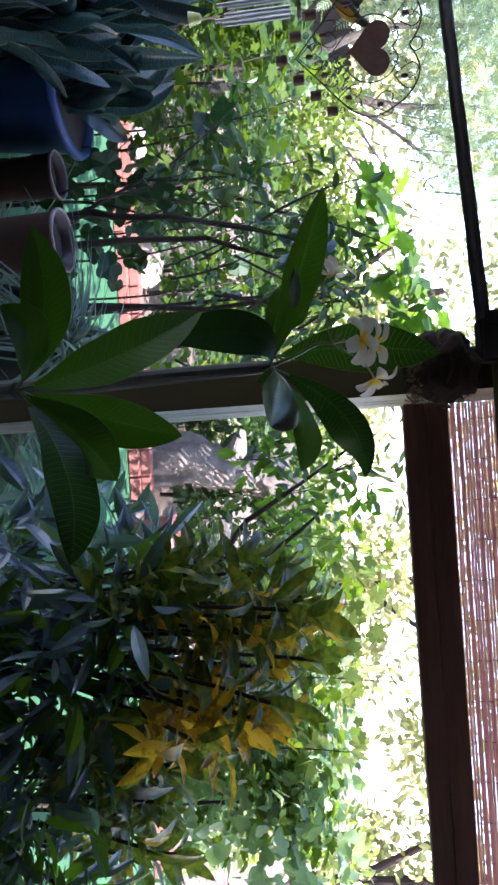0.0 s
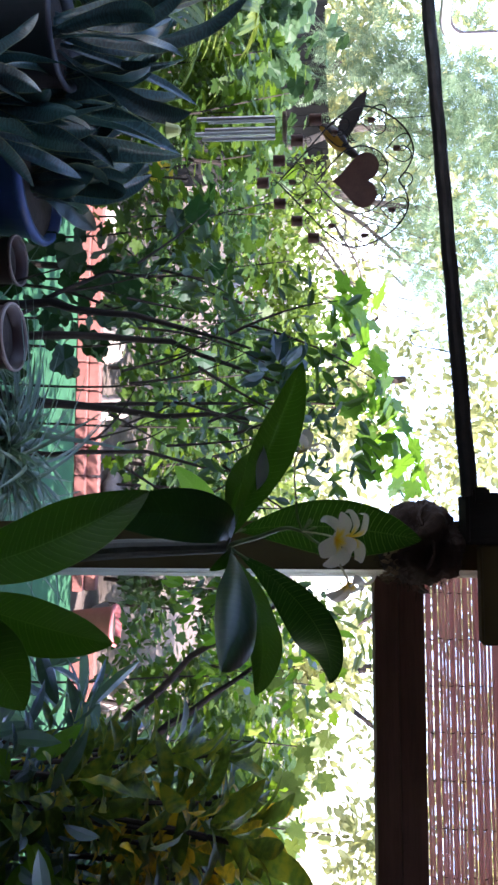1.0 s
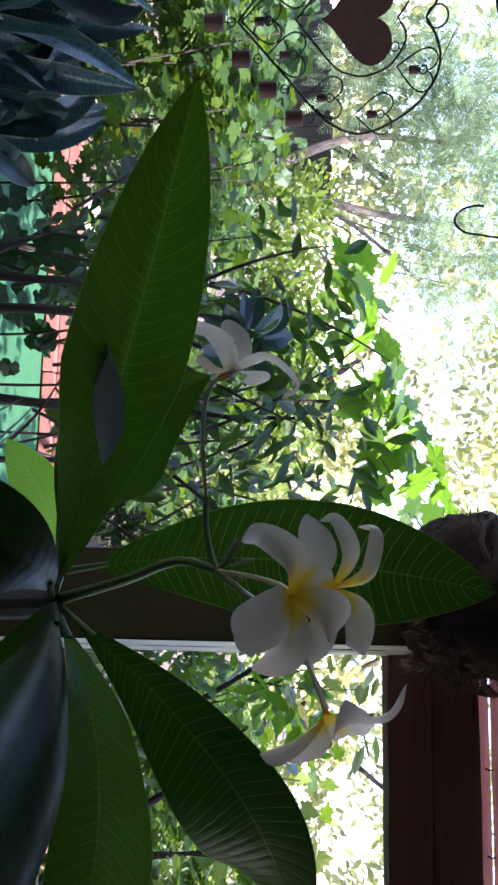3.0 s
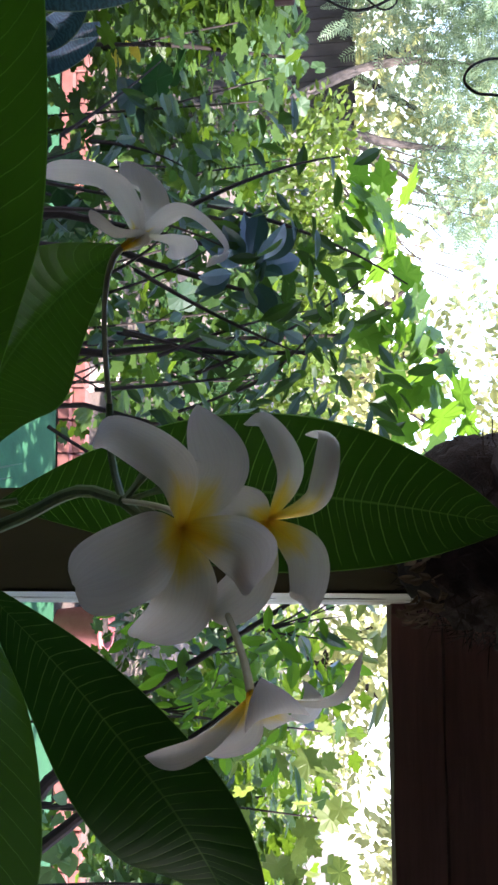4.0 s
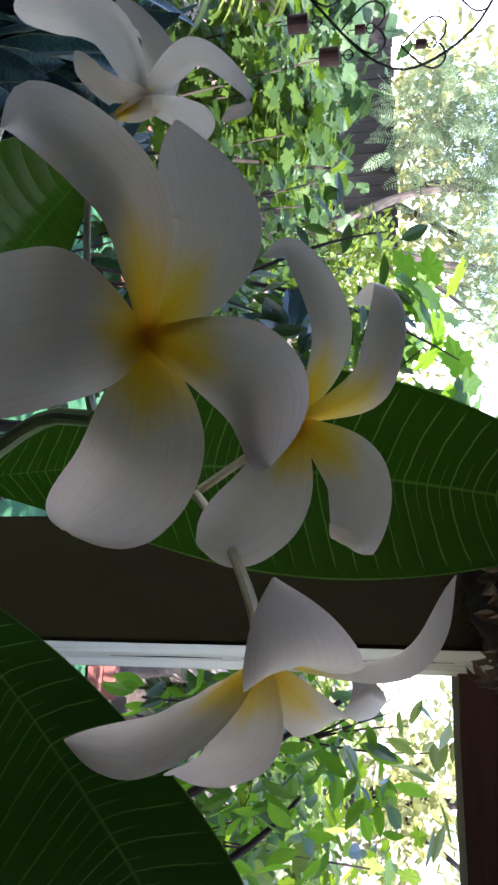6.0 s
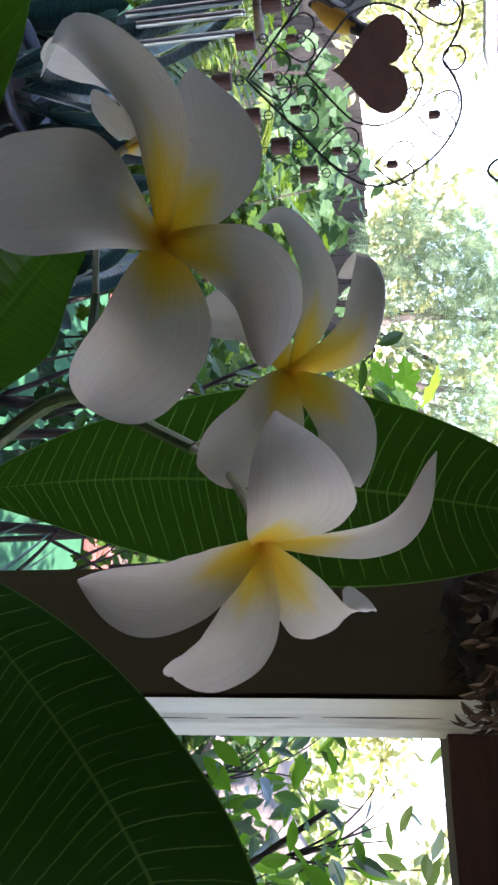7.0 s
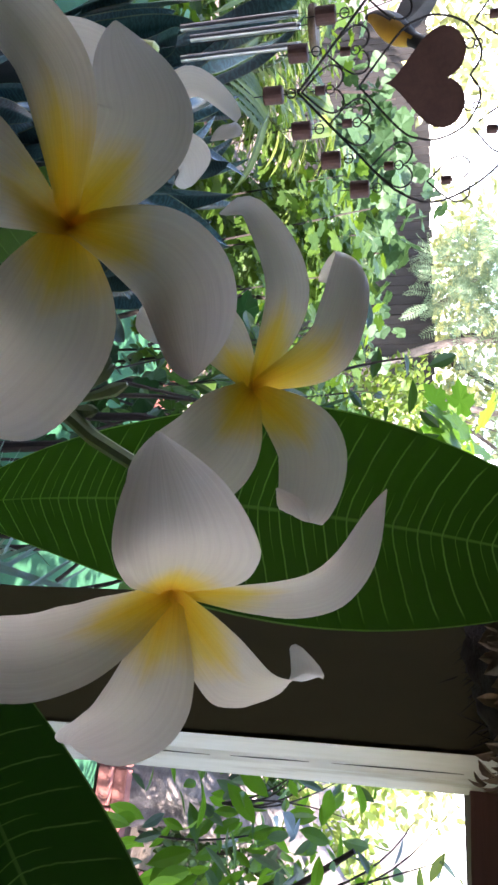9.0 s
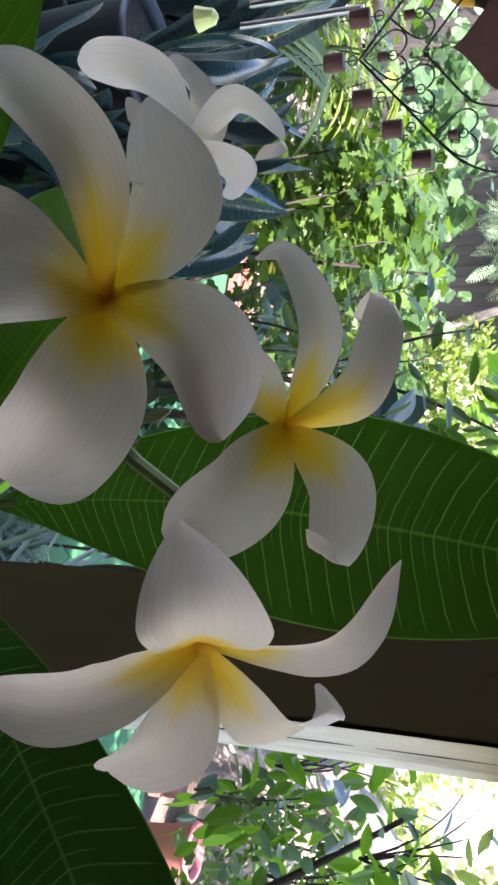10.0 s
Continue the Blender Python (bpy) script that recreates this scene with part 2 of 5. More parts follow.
# Brighter copy of the lobed leaf, with sunlight put into its colour.
M_LITLOBE = leafy("sunlit_lobed_leaf", (0.028, 0.070, 0.010), (0.070, 0.145, 0.018), (0.19, 0.40, 0.025), 0.45, 0.45, spec=0.3)
# Leaf colour lifted well above real foliage to show blown-out sunlight.
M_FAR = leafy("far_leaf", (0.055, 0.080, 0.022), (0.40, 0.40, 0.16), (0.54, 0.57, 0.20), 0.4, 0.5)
M_FEATHER = leafy("feather_leaf", (0.042, 0.088, 0.048), (0.17, 0.24, 0.14), (0.31, 0.45, 0.22), 0.4, 0.5)
# Pale blue tones stand in for sky reflected on dark blades.
M_SHEENBLADE = leafy("sky_sheen_blade", (0.030, 0.045, 0.080), (0.24, 0.29, 0.44), (0.13, 0.27, 0.08), 0.36, 0.26, spec=0.7)
M_UNDER = leafy("leaf_underside", (0.22, 0.26, 0.24), (0.34, 0.38, 0.35), (0.12, 0.18, 0.06), 0.12, 0.5)
M_STRAP = leafy("strap_leaf", (0.030, 0.060, 0.045), (0.085, 0.14, 0.095), (0.15, 0.25, 0.09), 0.3, 0.35)
M_BLUELEAF = leafy("bluish_leaf", (0.016, 0.046, 0.046), (0.042, 0.088, 0.096), (0.06, 0.15, 0.04), 0.15, 0.28, spec=0.6)
M_IVY = leafy("pale_ivy_leaf", (0.10, 0.19, 0.10), (0.24, 0.34, 0.18), (0.30, 0.48, 0.14), 0.35, 0.45)


def croton_mat(name, c_dark, c_leaf, c_spot, amount, glow):
    m, nt, b, out = nodes_of(name)
    oi = nt.nodes.new("ShaderNodeObjectInfo")
    tc = nt.nodes.new("ShaderNodeTexCoord")
    ad = nt.nodes.new("ShaderNodeVectorMath")
    ad.operation = "ADD"
    sc = nt.nodes.new("ShaderNodeVectorMath")
    sc.operation = "SCALE"
    sc.inputs[0].default_value = (7, 3, 5)
    nt.links.new(oi.outputs["Random"], sc.inputs["Scale"])
    nt.links.new(tc.outputs["Object"], ad.inputs[0])
    nt.links.new(sc.outputs[0], ad.inputs[1])
    n = nt.nodes.new("ShaderNodeTexNoise")
    n.inputs["Scale"].default_value, n.inputs["Detail"].default_value = 32, 4
    nt.links.new(ad.outputs[0], n.inputs["Vector"])
    fac = math_of(nt, "ADD", n.outputs["Fac"], math_of(nt, "MULTIPLY", math_of(nt, "SUBTRACT", oi.outputs["Random"], 0.5), amount))
    col = ramp(nt, fac, [(0.38, c_dark), (0.5, c_leaf), (0.68, c_spot)])
    nt.links.new(col, b.inputs["Base Color"])
    b.inputs["Roughness"].default_value = 0.42
    b.inputs["Specular IOR Level"].default_value = 0.35
    bump_of(nt, b, n.outputs["Fac"], 0.2, 0.003)
    add_translucent(nt, b, out, mix_col(nt, 0.5, col, glow), 0.36)
    return m


M_CROTON = croton_mat("croton_leaf", (0.018, 0.042, 0.012), (0.080, 0.150, 0.026), (0.30, 0.28, 0.02), 0.16, (0.26, 0.34, 0.02))
M_CROTONY = croton_mat("croton_yellow_leaf", (0.20, 0.16, 0.015), (0.74, 0.46, 0.02), (0.84, 0.56, 0.03), 0.3, (0.8, 0.55, 0.03))


def snake_mat():
    m, nt, b, out = nodes_of("snake_leaf")
    uv = nt.nodes.new("ShaderNodeUVMap")
    sp = nt.nodes.new("ShaderNodeSeparateXYZ")
    nt.links.new(uv.outputs[0], sp.inputs[0])
    n = noise_of(nt, 18, 4)
    band = math_of(nt, "SINE", math_of(nt, "ADD", math_of(nt, "MULTIPLY", sp.outputs[1], 260.0), math_of(nt, "MULTIPLY", n, 40.0)))
    f = math_of(nt, "ADD", math_of(nt, "MULTIPLY", band, 0.5), 0.5)
    base = ramp(nt, f, [(0.2, (0.007, 0.025, 0.023)), (0.9, (0.024, 0.066, 0.064))])
    edge = math_of(nt, "GREATER_THAN", math_of(nt, "ABSOLUTE", sp.outputs[0]), 0.93)
    nt.links.new(mix_col(nt, math_of(nt, "MULTIPLY", edge, 0.6), base, (0.20, 0.22, 0.09)), b.inputs["Base Color"])
    b.inputs["Roughness"].default_value = 0.30
    b.inputs["Specular IOR Level"].default_value = 0.55
    bump_of(nt, b, math_of(nt, "ADD", n, math_of(nt, "MULTIPLY", f, 0.25)), 0.3, 0.003)
    return m


M_SNAKE = snake_mat()


def petal_mat(name, gold):
    m, nt, b, out = nodes_of(name)
    uv = nt.nodes.new("ShaderNodeUVMap")
    sp = nt.nodes.new("ShaderNodeSeparateXYZ")
    nt.links.new(uv.outputs[0], sp.inputs[0])
    au = math_of(nt, "ABSOLUTE", sp.outputs[0])
    n = noise_of(nt, 300, 3)
    v = math_of(nt, "ADD", sp.outputs[1], math_of(nt, "MULTIPLY", au, 0.16))
    v = math_of(nt, "ADD", v, math_of(nt, "MULTIPLY", math_of(nt, "SUBTRACT", n, 0.5), 0.05))
    v = math_of(nt, "ADD", v, math_of(nt, "MULTIPLY", math_of(nt, "SUBTRACT", noise_of(nt, 1.0, 3, "UV", stretch=(5, 1.0, 1)), 0.5), 0.10))
    col = ramp(nt, v, [(0.08 * gold, (0.86, 0.48, 0.012)), (0.24 * gold, (0.88, 0.60, 0.02)), (0.36 * gold, (0.82, 0.64, 0.12)), (0.52 * gold, (0.73, 0.69, 0.57)), (1.0, (0.745, 0.695, 0.650))])
    st = noise_of(nt, 1.0, 2, "UV", stretch=(15, 1.6, 1))
    col2 = mix_col(nt, 0.20, col, ramp(nt, st, [(0.35, (0.60, 0.54, 0.50)), (0.65, (0.95, 0.93, 0.90))]), "MULTIPLY")
    nt.links.new(col2, b.inputs["Base Color"])
    b.inputs["Roughness"].default_value = 0.5
    b.inputs["Specular IOR Level"].default_value = 0.3
    bump_of(nt, b, st, 0.12, 0.001)
    add_translucent(nt, b, out, col2, 0.24)
    return m


M_PETAL = petal_mat("plumeria_petal", 0.98)
M_PETALPALE = petal_mat("pale_plumeria_petal", 0.55)
M_TUBE = plain("cream_flower_tube", (0.30, 0.27, 0.14), (0.46, 0.40, 0.26), 40, 0.5, bump=0.1, dist=0.001)


def post_white_mat():
    m, nt, b, out = nodes_of("chalky_white_paint")
    n = noise_of(nt, 30, 5, stretch=(1, 1, 0.12))
    n2 = noise_of(nt, 90, 4, stretch=(1, 1, 0.2))
    f = math_of(nt, "ADD", math_of(nt, "MULTIPLY", n, 0.6), math_of(nt, "MULTIPLY", n2, 0.4))
    col = ramp(nt, f, [(0.33, (0.30, 0.27, 0.19)), (0.48, (0.50, 0.475, 0.38)), (0.7, (0.58, 0.56, 0.48))])
    nt.links.new(col, b.inputs["Base Color"])
    b.inputs["Roughness"].default_value = 0.8
    bump_of(nt, b, f, 0.4, 0.003)
    return m


M_POST_WHITE = post_white_mat()



# ---- building helpers ----
def link_mesh(name, me, mat, parent=None, label=""):
    me.materials.append(mat)
    ob = new(name, me)
    ob.parent = parent
    if label:
        ob["label"] = label
    return ob


def part(name, bm, mat, parent=None, label="", smooth=False):
    me = bpy.data.meshes.new(name)
    if smooth:
        for f in bm.faces:
            f.smooth = True
    bm.to_mesh(me)
    bm.free()
    return link_mesh(name, me, mat, parent, label)


def thing(name, at, label, category, group=""):
    ob = new(name)
    ob.location = at
    ob.empty_display_size = 0.05
    return tagged(ob, label, category, group)


def box(x0, x1, y0, y1, z0, z1, bevel=0.0):
    bm = bmesh.new()
    bmesh.ops.create_cube(bm, size=1)
    for v in bm.verts:
        v.co = Vector(((x0 + x1) / 2 + v.co.x * (x1 - x0), (y0 + y1) / 2 + v.co.y * (y1 - y0), (z0 + z1) / 2 + v.co.z * (z1 - z0)))
    if bevel:
        bmesh.ops.bevel(bm, geom=bm.edges[:], offset=bevel, segments=2, affect="EDGES")
    return bm


def frame_of(d, hint=(0, 0, 1)):
    d = Vector(d).normalized()
    s = d.cross(Vector(hint))
    if s.length < 1e-4:
        s = d.cross(Vector((1, 0, 0)))
    s.normalize()
    return d, s, s.cross(d)


def tube(pts, radii, sides=8, bm=None, closed=False, rough=0.0, seed=0):
    """A swept tube through points; radii one number or one per point."""
    bm = bm or bmesh.new()
    rnd = random.Random(seed)
    pts = [Vector(p) for p in pts]
    n = len(pts)
    if isinstance(radii, (int, float)):
        radii = [radii] * n
    rings = []
    side = None
    for i, p in enumerate(pts):
        a, b = pts[(i - 1) % n if closed else max(i - 1, 0)], pts[(i + 1) % n if closed else min(i + 1, n - 1)]
        d = (b - a).normalized()
        if side is None:
            _, side, _ = frame_of(d)
        side = (side - d * side.dot(d)).normalized()
        up = side.cross(d)
        rings.append([bm.verts.new(p + (side * math.cos(k * math.tau / sides) + up * math.sin(k * math.tau / sides)) * radii[i] * (1 + rnd.uniform(-rough, rough))) for k in range(sides)])
    for i in range(n if closed else n - 1):
        a, b = rings[i], rings[(i + 1) % n]
        for k in range(sides):
            bm.faces.new((a[k], a[(k + 1) % sides], b[(k + 1) % sides], b[k]))
    if not closed:
        bm.faces.new(rings[0][::-1])
        bm.faces.new(rings[-1])
    return bm


def bez(a, c, b, n):
    a, c, b = Vector(a), Vector(c), Vector(b)
    return [a * (1 - t) ** 2 + c * 2 * t * (1 - t) + b * t * t for t in (i / (n - 1) for i in range(n))]


def lathe(profile, sides=40, bm=None):
    """A turned body round z from (radius, height) pairs."""
    bm = bm or bmesh.new()
    rings = [[bm.verts.new((r * math.cos(k * math.tau / sides), r * math.sin(k * math.tau / sides), z)) for k in range(sides)] for r, z in profile]
    for a, b in zip(rings, rings[1:]):
        for k in range(sides):
            bm.faces.new((a[k], a[(k + 1) % sides], b[(k + 1) % sides], b[k]))
    return bm


def blade(base, ctrl, tip, width, hint=(0, 0, 1), fold=0.15, wave=0.0, nl=24, nw=8, prof=None, twist=0.0, arch=0.0, uneven=0.0, seed=0, waves=3.0):
    """A leaf: a sheet along a curved spine, with a UV map (u across from -1 to 1, v along)."""
    bm = bmesh.new()
    uvl = bm.loops.layers.uv.new("UVMap")
    sp = bez(base, ctrl, tip, nl + 1)
    nl = len(sp) - 1
    prof = prof or (lambda v: math.sin(math.pi * v ** 1.12) ** 0.8)
    rnd = random.Random(seed)
    ph = rnd.uniform(0, 6.28)
    rows, uvs = [], {}
    for i, p in enumerate(sp):
        v = i / nl
        d = (sp[min(i + 1, nl)] - sp[max(i - 1, 0)]).normalized()
        _, s, nn = frame_of(d, hint)
        a = twist * v
        s, nn = s * math.cos(a) + nn * math.sin(a), nn * math.cos(a) - s * math.sin(a)
        w = max(prof(v), 0.02) * width / 2
        row = []
        for k in range(nw + 1):
            u = -1 + 2 * k / nw
            lift = abs(u) * fold * w + wave * width * math.sin(v * math.pi * 2 * waves + ph + (1.2 if u > 0 else 0)) * abs(u) ** 1.5 * math.sin(math.pi * min(v * 1.1, 1))
            vert = bm.verts.new(p + s * (u * w * (1 + uneven * (u > 0))) + nn * (lift - arch * w * u * u))
            uvs[vert] = (u, v)
            row.append(vert)
        rows.append(row)
    for a, b in zip(rows, rows[1:]):
        for k in range(nw):
            f = bm.faces.new((a[k], a[k + 1], b[k + 1], b[k]))
            f.smooth = True
            for lp in f.loops:
                lp[uvl].uv = uvs[lp.vert]
    return bm


# small leaf shapes: x across, y along from 0 to 1, z out of the leaf
def shape_oval(w=0.42, fold=0.08, n=4, power=1.0, droop=0.08):
    vs, fs = [(0, 0, 0)], []
    for i in range(1, n):
        t = i / n
        h = w / 2 * math.sin(math.pi * t ** power) ** 0.85
        z = -droop * t * t
        vs += [(-h, t, z + fold * h * 2), (0, t, z), (h, t, z + fold * h * 2)]
    vs.append((0, 1, -droop))
    e = len(vs) - 1
    fs += [(0, 2, 1), (0, 3, 2)]
    for i in range(n - 2):
        a = 1 + 3 * i
        fs += [(a, a + 1, a + 4, a + 3), (a + 1, a + 2, a + 5, a + 4)]
    a = 1 + 3 * (n - 2)
    fs += [(a, a + 1, e), (a + 1, a + 2, e)]
    return np.array(vs, float), fs


def shape_lobed():
    """A palmate leaf with five toothed lobes."""
    out = [(0.0, 0.10), (0.20, -0.02), (0.34, 0.10), (0.27, 0.20), (0.46, 0.36), (0.40, 0.44), (0.50, 0.60), (0.30, 0.56), (0.22, 0.60), (0.24, 0.78), (0.13, 0.80), (0.0, 1.0)]
    ring = out + [(-x, y) for x, y in out[-2:0:-1]]
    vs = [(0, 0.42, -0.03)] + [(x, y, -0.10 * (x * x + (y - 0.4) ** 2)) for x, y in ring]
    n = len(ring)
    return np.array(vs, float), [(0, 1 + i, 1 + (i + 1) % n) for i in range(n)]


def shape_broad():
    """A broad vine leaf with five shallow toothed lobes."""
    out = [(0.0, 0.14), (0.14, 0.0), (0.30, 0.04), (0.42, 0.18), (0.40, 0.28), (0.52, 0.42), (0.46, 0.56), (0.40, 0.60), (0.34, 0.74), (0.22, 0.78), (0.14, 0.92), (0.0, 1.0)]
    ring = out + [(-x, y) for x, y in out[-2:0:-1]]
    vs = [(0, 0.42, -0.04)] + [(x, y, 0.05 * math.sin(9 * x + 7 * y) - 0.12 * (x * x + (y - 0.4) ** 2)) for x, y in ring]
    n = len(ring)
    return np.array(vs, float), [(0, 1 + i, 1 + (i + 1) % n) for i in range(n)]


def shape_round():
    """A heart-shaped ivy leaf."""
    out = [(0, 0.12), (0.18, 0.0), (0.38, 0.10), (0.46, 0.32), (0.36, 0.60), (0.18, 0.82), (0, 1.0)]
    ring = out + [(-x, y) for x, y in out[-2:0:-1]]
    vs = [(0, 0.42, -0.05)] + [(x, y, 0.0) for x, y in ring]
    n = len(ring)
    return np.array(vs, float), [(0, 1 + i, 1 + (i + 1) % n) for i in range(n)]


def shape_frond(pairs=11):
    """A feathery frond: a rib with narrow leaflets."""
    vs, fs = [], []

    def quad(a, b, w):
        a, b = Vector(a), Vector(b)
        s = (b - a).cross(Vector((0, 0, 1))).normalized() * w
        k = len(vs)
        vs.extend([tuple(a), tuple((a + b) / 2 + s), tuple(b), tuple((a + b) / 2 - s)])
        fs.append((k, k + 1, k + 2, k + 3))

    quad((0, 0, 0), (0, 1, -0.15), 0.008)
    for i in range(pairs):
        t = 0.12 + 0.86 * i / pairs
        ln = 0.24 * math.sin(math.pi * (0.15 + 0.8 * t))
        for s in (-1, 1):
            quad((0, t, -0.15 * t * t), (s * ln, t + ln * 0.45, -0.15 * t * t - 0.03), 0.018)
    return np.array(vs, float), fs


def shape_strap(n=6, w=0.07, arc=0.5):
    vs, fs = [], []
    for i in range(n + 1):
        t = i / n
        h = w / 2 * (1 - t ** 3) + 0.002
        vs += [(-h, t * (1 - 0.25 * arc * t), -arc * t * t + 0.01), (0, t * (1 - 0.25 * arc * t), -arc * t * t), (h, t * (1 - 0.25 * arc * t), -arc * t * t + 0.01)]
    for i in range(n):
        a = 3 * i
        fs += [(a, a + 1, a + 4, a + 3), (a + 1, a + 2, a + 5, a + 4)]
    return np.array(vs, float), fs


def unit(a):
    return a / np.maximum(np.linalg.norm(a, axis=1, keepdims=True), 1e-9)


def scatter(name, shape, pos, fwd, nrm, size, mat, parent=None, label=""):
    """One mesh of many small leaves: each at pos, growing along fwd with its upper side towards nrm."""
    tv, tf = shape
    pos, fwd, nrm = np.asarray(pos, float), unit(np.asarray(fwd, float)), np.asarray(nrm, float)
    side = unit(np.cross(fwd, nrm))
    nrm = np.cross(side, fwd)
    size = np.asarray(size, float).reshape(-1, 1, 1)
    vs = pos[:, None] + size * (tv[None, :, 0:1] * side[:, None] + tv[None, :, 1:2] * fwd[:, None] + tv[None, :, 2:3] * nrm[:, None])
    k = len(tv)
    fs = [tuple(j + i * k for j in f) for i in range(len(pos)) for f in tf]
    me = bpy.data.meshes.new(name)
    me.from_pydata(vs.reshape(-1, 3).tolist(), [], fs)
    ob = link_mesh(name, me, mat, parent, label)
    ob["kind"] = "stuff"
    return ob


def cloud(rng, n, centres, radii, shell=0.55):
    """Points in soft clumps, more of them near the outside."""
    c = np.asarray(centres, float)
    r = np.asarray(radii, float)
    idx = rng.integers(0, len(c), n)
    d = unit(rng.normal(size=(n, 3)))
    rad = shell + (1 - shell) * rng.random(n)
    rad = np.where(rng.random(n) < 0.3, rng.random(n), rad)
    return c[idx] + d * rad[:, None] * r[idx].reshape(n, -1), d


def leaf_dirs(rng, d, up=0.5, spread=0.9, droop=0.0, level=0.0):
    fwd = (d + rng.normal(size=d.shape) * spread) * np.array([1, 1, 1 - level]) + np.array([0, 0, -droop])
    nrm = rng.normal(size=d.shape) * 0.7 + np.array([0, 0, up])
    return fwd, nrm


# ---- ground, porch ----
def grid_sheet(xs, ys, height):
    bm = bmesh.new()
    rows = [[bm.verts.new((x, y, height(x, y))) for x in xs] for y in ys]
    for a, b in zip(rows, rows[1:]):
        for k in range(len(xs) - 1):
            bm.faces.new((a[k], a[k + 1], b[k + 1], b[k]))
    return bm


def steps(lo, hi, n):
    return [lo + (hi - lo) * i / n for i in range(n + 1)]


def ground_height(x, y):
    if y < 2.2:
        return -0.06
    rise = max(0.0, y - 6.0) * 0.05 if y < 14 else 0.4
    return -0.05 + rise + 0.05 * noise.noise(Vector((x * 0.9, y * 0.9, 0))) * min(1, max(0, y - 5.7))


gx = [-600, -120, -40] + steps(-14, 14, 70) + [40, 120, 600]
gy = [-600, -100, -12] + steps(-4, 16, 60) + [30, 90, 250, 900]
ground = part("ground", grid_sheet(gx, gy, ground_height), M_GROUND, smooth=True)
tagged(ground, "sunlit brown garden soil with pale dry patches", "ground", kind="structure")

floor = part("floor", box(-4.2, 4.2, -3.2, 2.1, -0.14, 0.0, 0.01), M_FLOOR)
tagged(floor, "dull brown concrete porch floor", "floor", kind="structure")
turf = part("pavement", box(-6.0, 5.0, 2.1, 5.30, -0.10, 0.0, 0.008), M_GREEN)
tagged(turf, "bright green outdoor carpet over the patio", "patio", kind="structure")

# Unseen roof added for shade; its edge sets where the sunlight starts.
ROOF_Y = 2.30
roof = part("ceiling", box(-2.8, 3.4, -3.4, ROOF_Y, 2.42, 2.52, 0.01), M_ROOF)
tagged(roof, "unseen brown board ceiling added to shade the porch", "ceiling", kind="structure")
# Unseen walls in invented places, added to shape the light under the roof.
for nm, bx in (("unseen_wall_south", (-2.8, 3.4, -3.4, -3.2, -0.1, 2.42)), ("unseen_wall_east", (3.2, 3.4, -3.2, 1.15, -0.1, 2.42)), ("unseen_wall_west", (-2.8, -2.6, -3.2, 0.2, -0.1, 2.42))):
    w = part(nm, box(*bx), M_WALL)
    tagged(w, "unseen plain rendered wall added to block light", "wall", kind="structure")


# ---- the post, the rail, the rod ----
def build_post():
    t = thing("post", (-0.12, 1.69, 0.0), "square timber porch post, brown front and chalky white side", "post")
    fl, fr, br, bl = (-0.171, 1.652), (-0.082, 1.648), (-0.060, 1.737), (-0.155, 1.740)
    o = t.location
    bm = bmesh.new()
    zs = steps(0.0, 2.42, 30)
    rnd = random.Random(3)
    rings = []
    for z in zs:
        rings.append([bm.verts.new((x - o.x + rnd.uniform(-.0006, .0006), y - o.y + rnd.uniform(-.0006, .0006), z)) for x, y in (fl, fr, br, bl)])
    for a, b in zip(rings, rings[1:]):
        for k in range(4):
            if k != 1:
                bm.faces.new((a[k], a[(k + 1) % 4], b[(k + 1) % 4], b[k]))
    bm.faces.new(rings[-1])
    part("body", bm, M_POST_BROWN, t)
    bm = bmesh.new()
    cols = []
    for z in zs:
        row = []
        for k in range(9):
            u = k / 8
            x, y = fr[0] + (br[0] - fr[0]) * u - o.x, fr[1] + (br[1] - fr[1]) * u - o.y
            crack = 0.0035 if k == 4 and noise.noise(Vector((0, 0, z * 6))) > -0.25 else 0.0
            row.append(bm.verts.new((x + 0.003 - crack, y, z)))
        cols.append(row)
    for a, b in zip(cols, cols[1:]):
        for k in range(8):
            bm.faces.new((a[k], a[k + 1], b[k + 1], b[k]))
    part("painted_side", bm, M_POST_WHITE, t, "chalky white painted side with a long crack")
    for z0, z1, u in ((1.44, 1.53, 0.52), (1.545, 1.60, 0.49), (1.615, 1.70, 0.47), (1.20, 1.40, 0.5)):
        line = [(fr[0] + (br[0] - fr[0]) * (u + 0.03 * noise.noise(Vector((z * 14, u, 0)))) - o.x + 0.0029, fr[1] + (br[1] - fr[1]) * (u + 0.03 * noise.noise(Vector((z * 14, u, 0)))) - o.y, z) for z in steps(z0, z1, 10)]
        part("crack", tube(line, [0.00015 + 0.0003 * math.sin(math.pi * i / 10) for i in range(11)], 5), M_IRON, t, "thin dark split in the paint")
    return t


build_post()


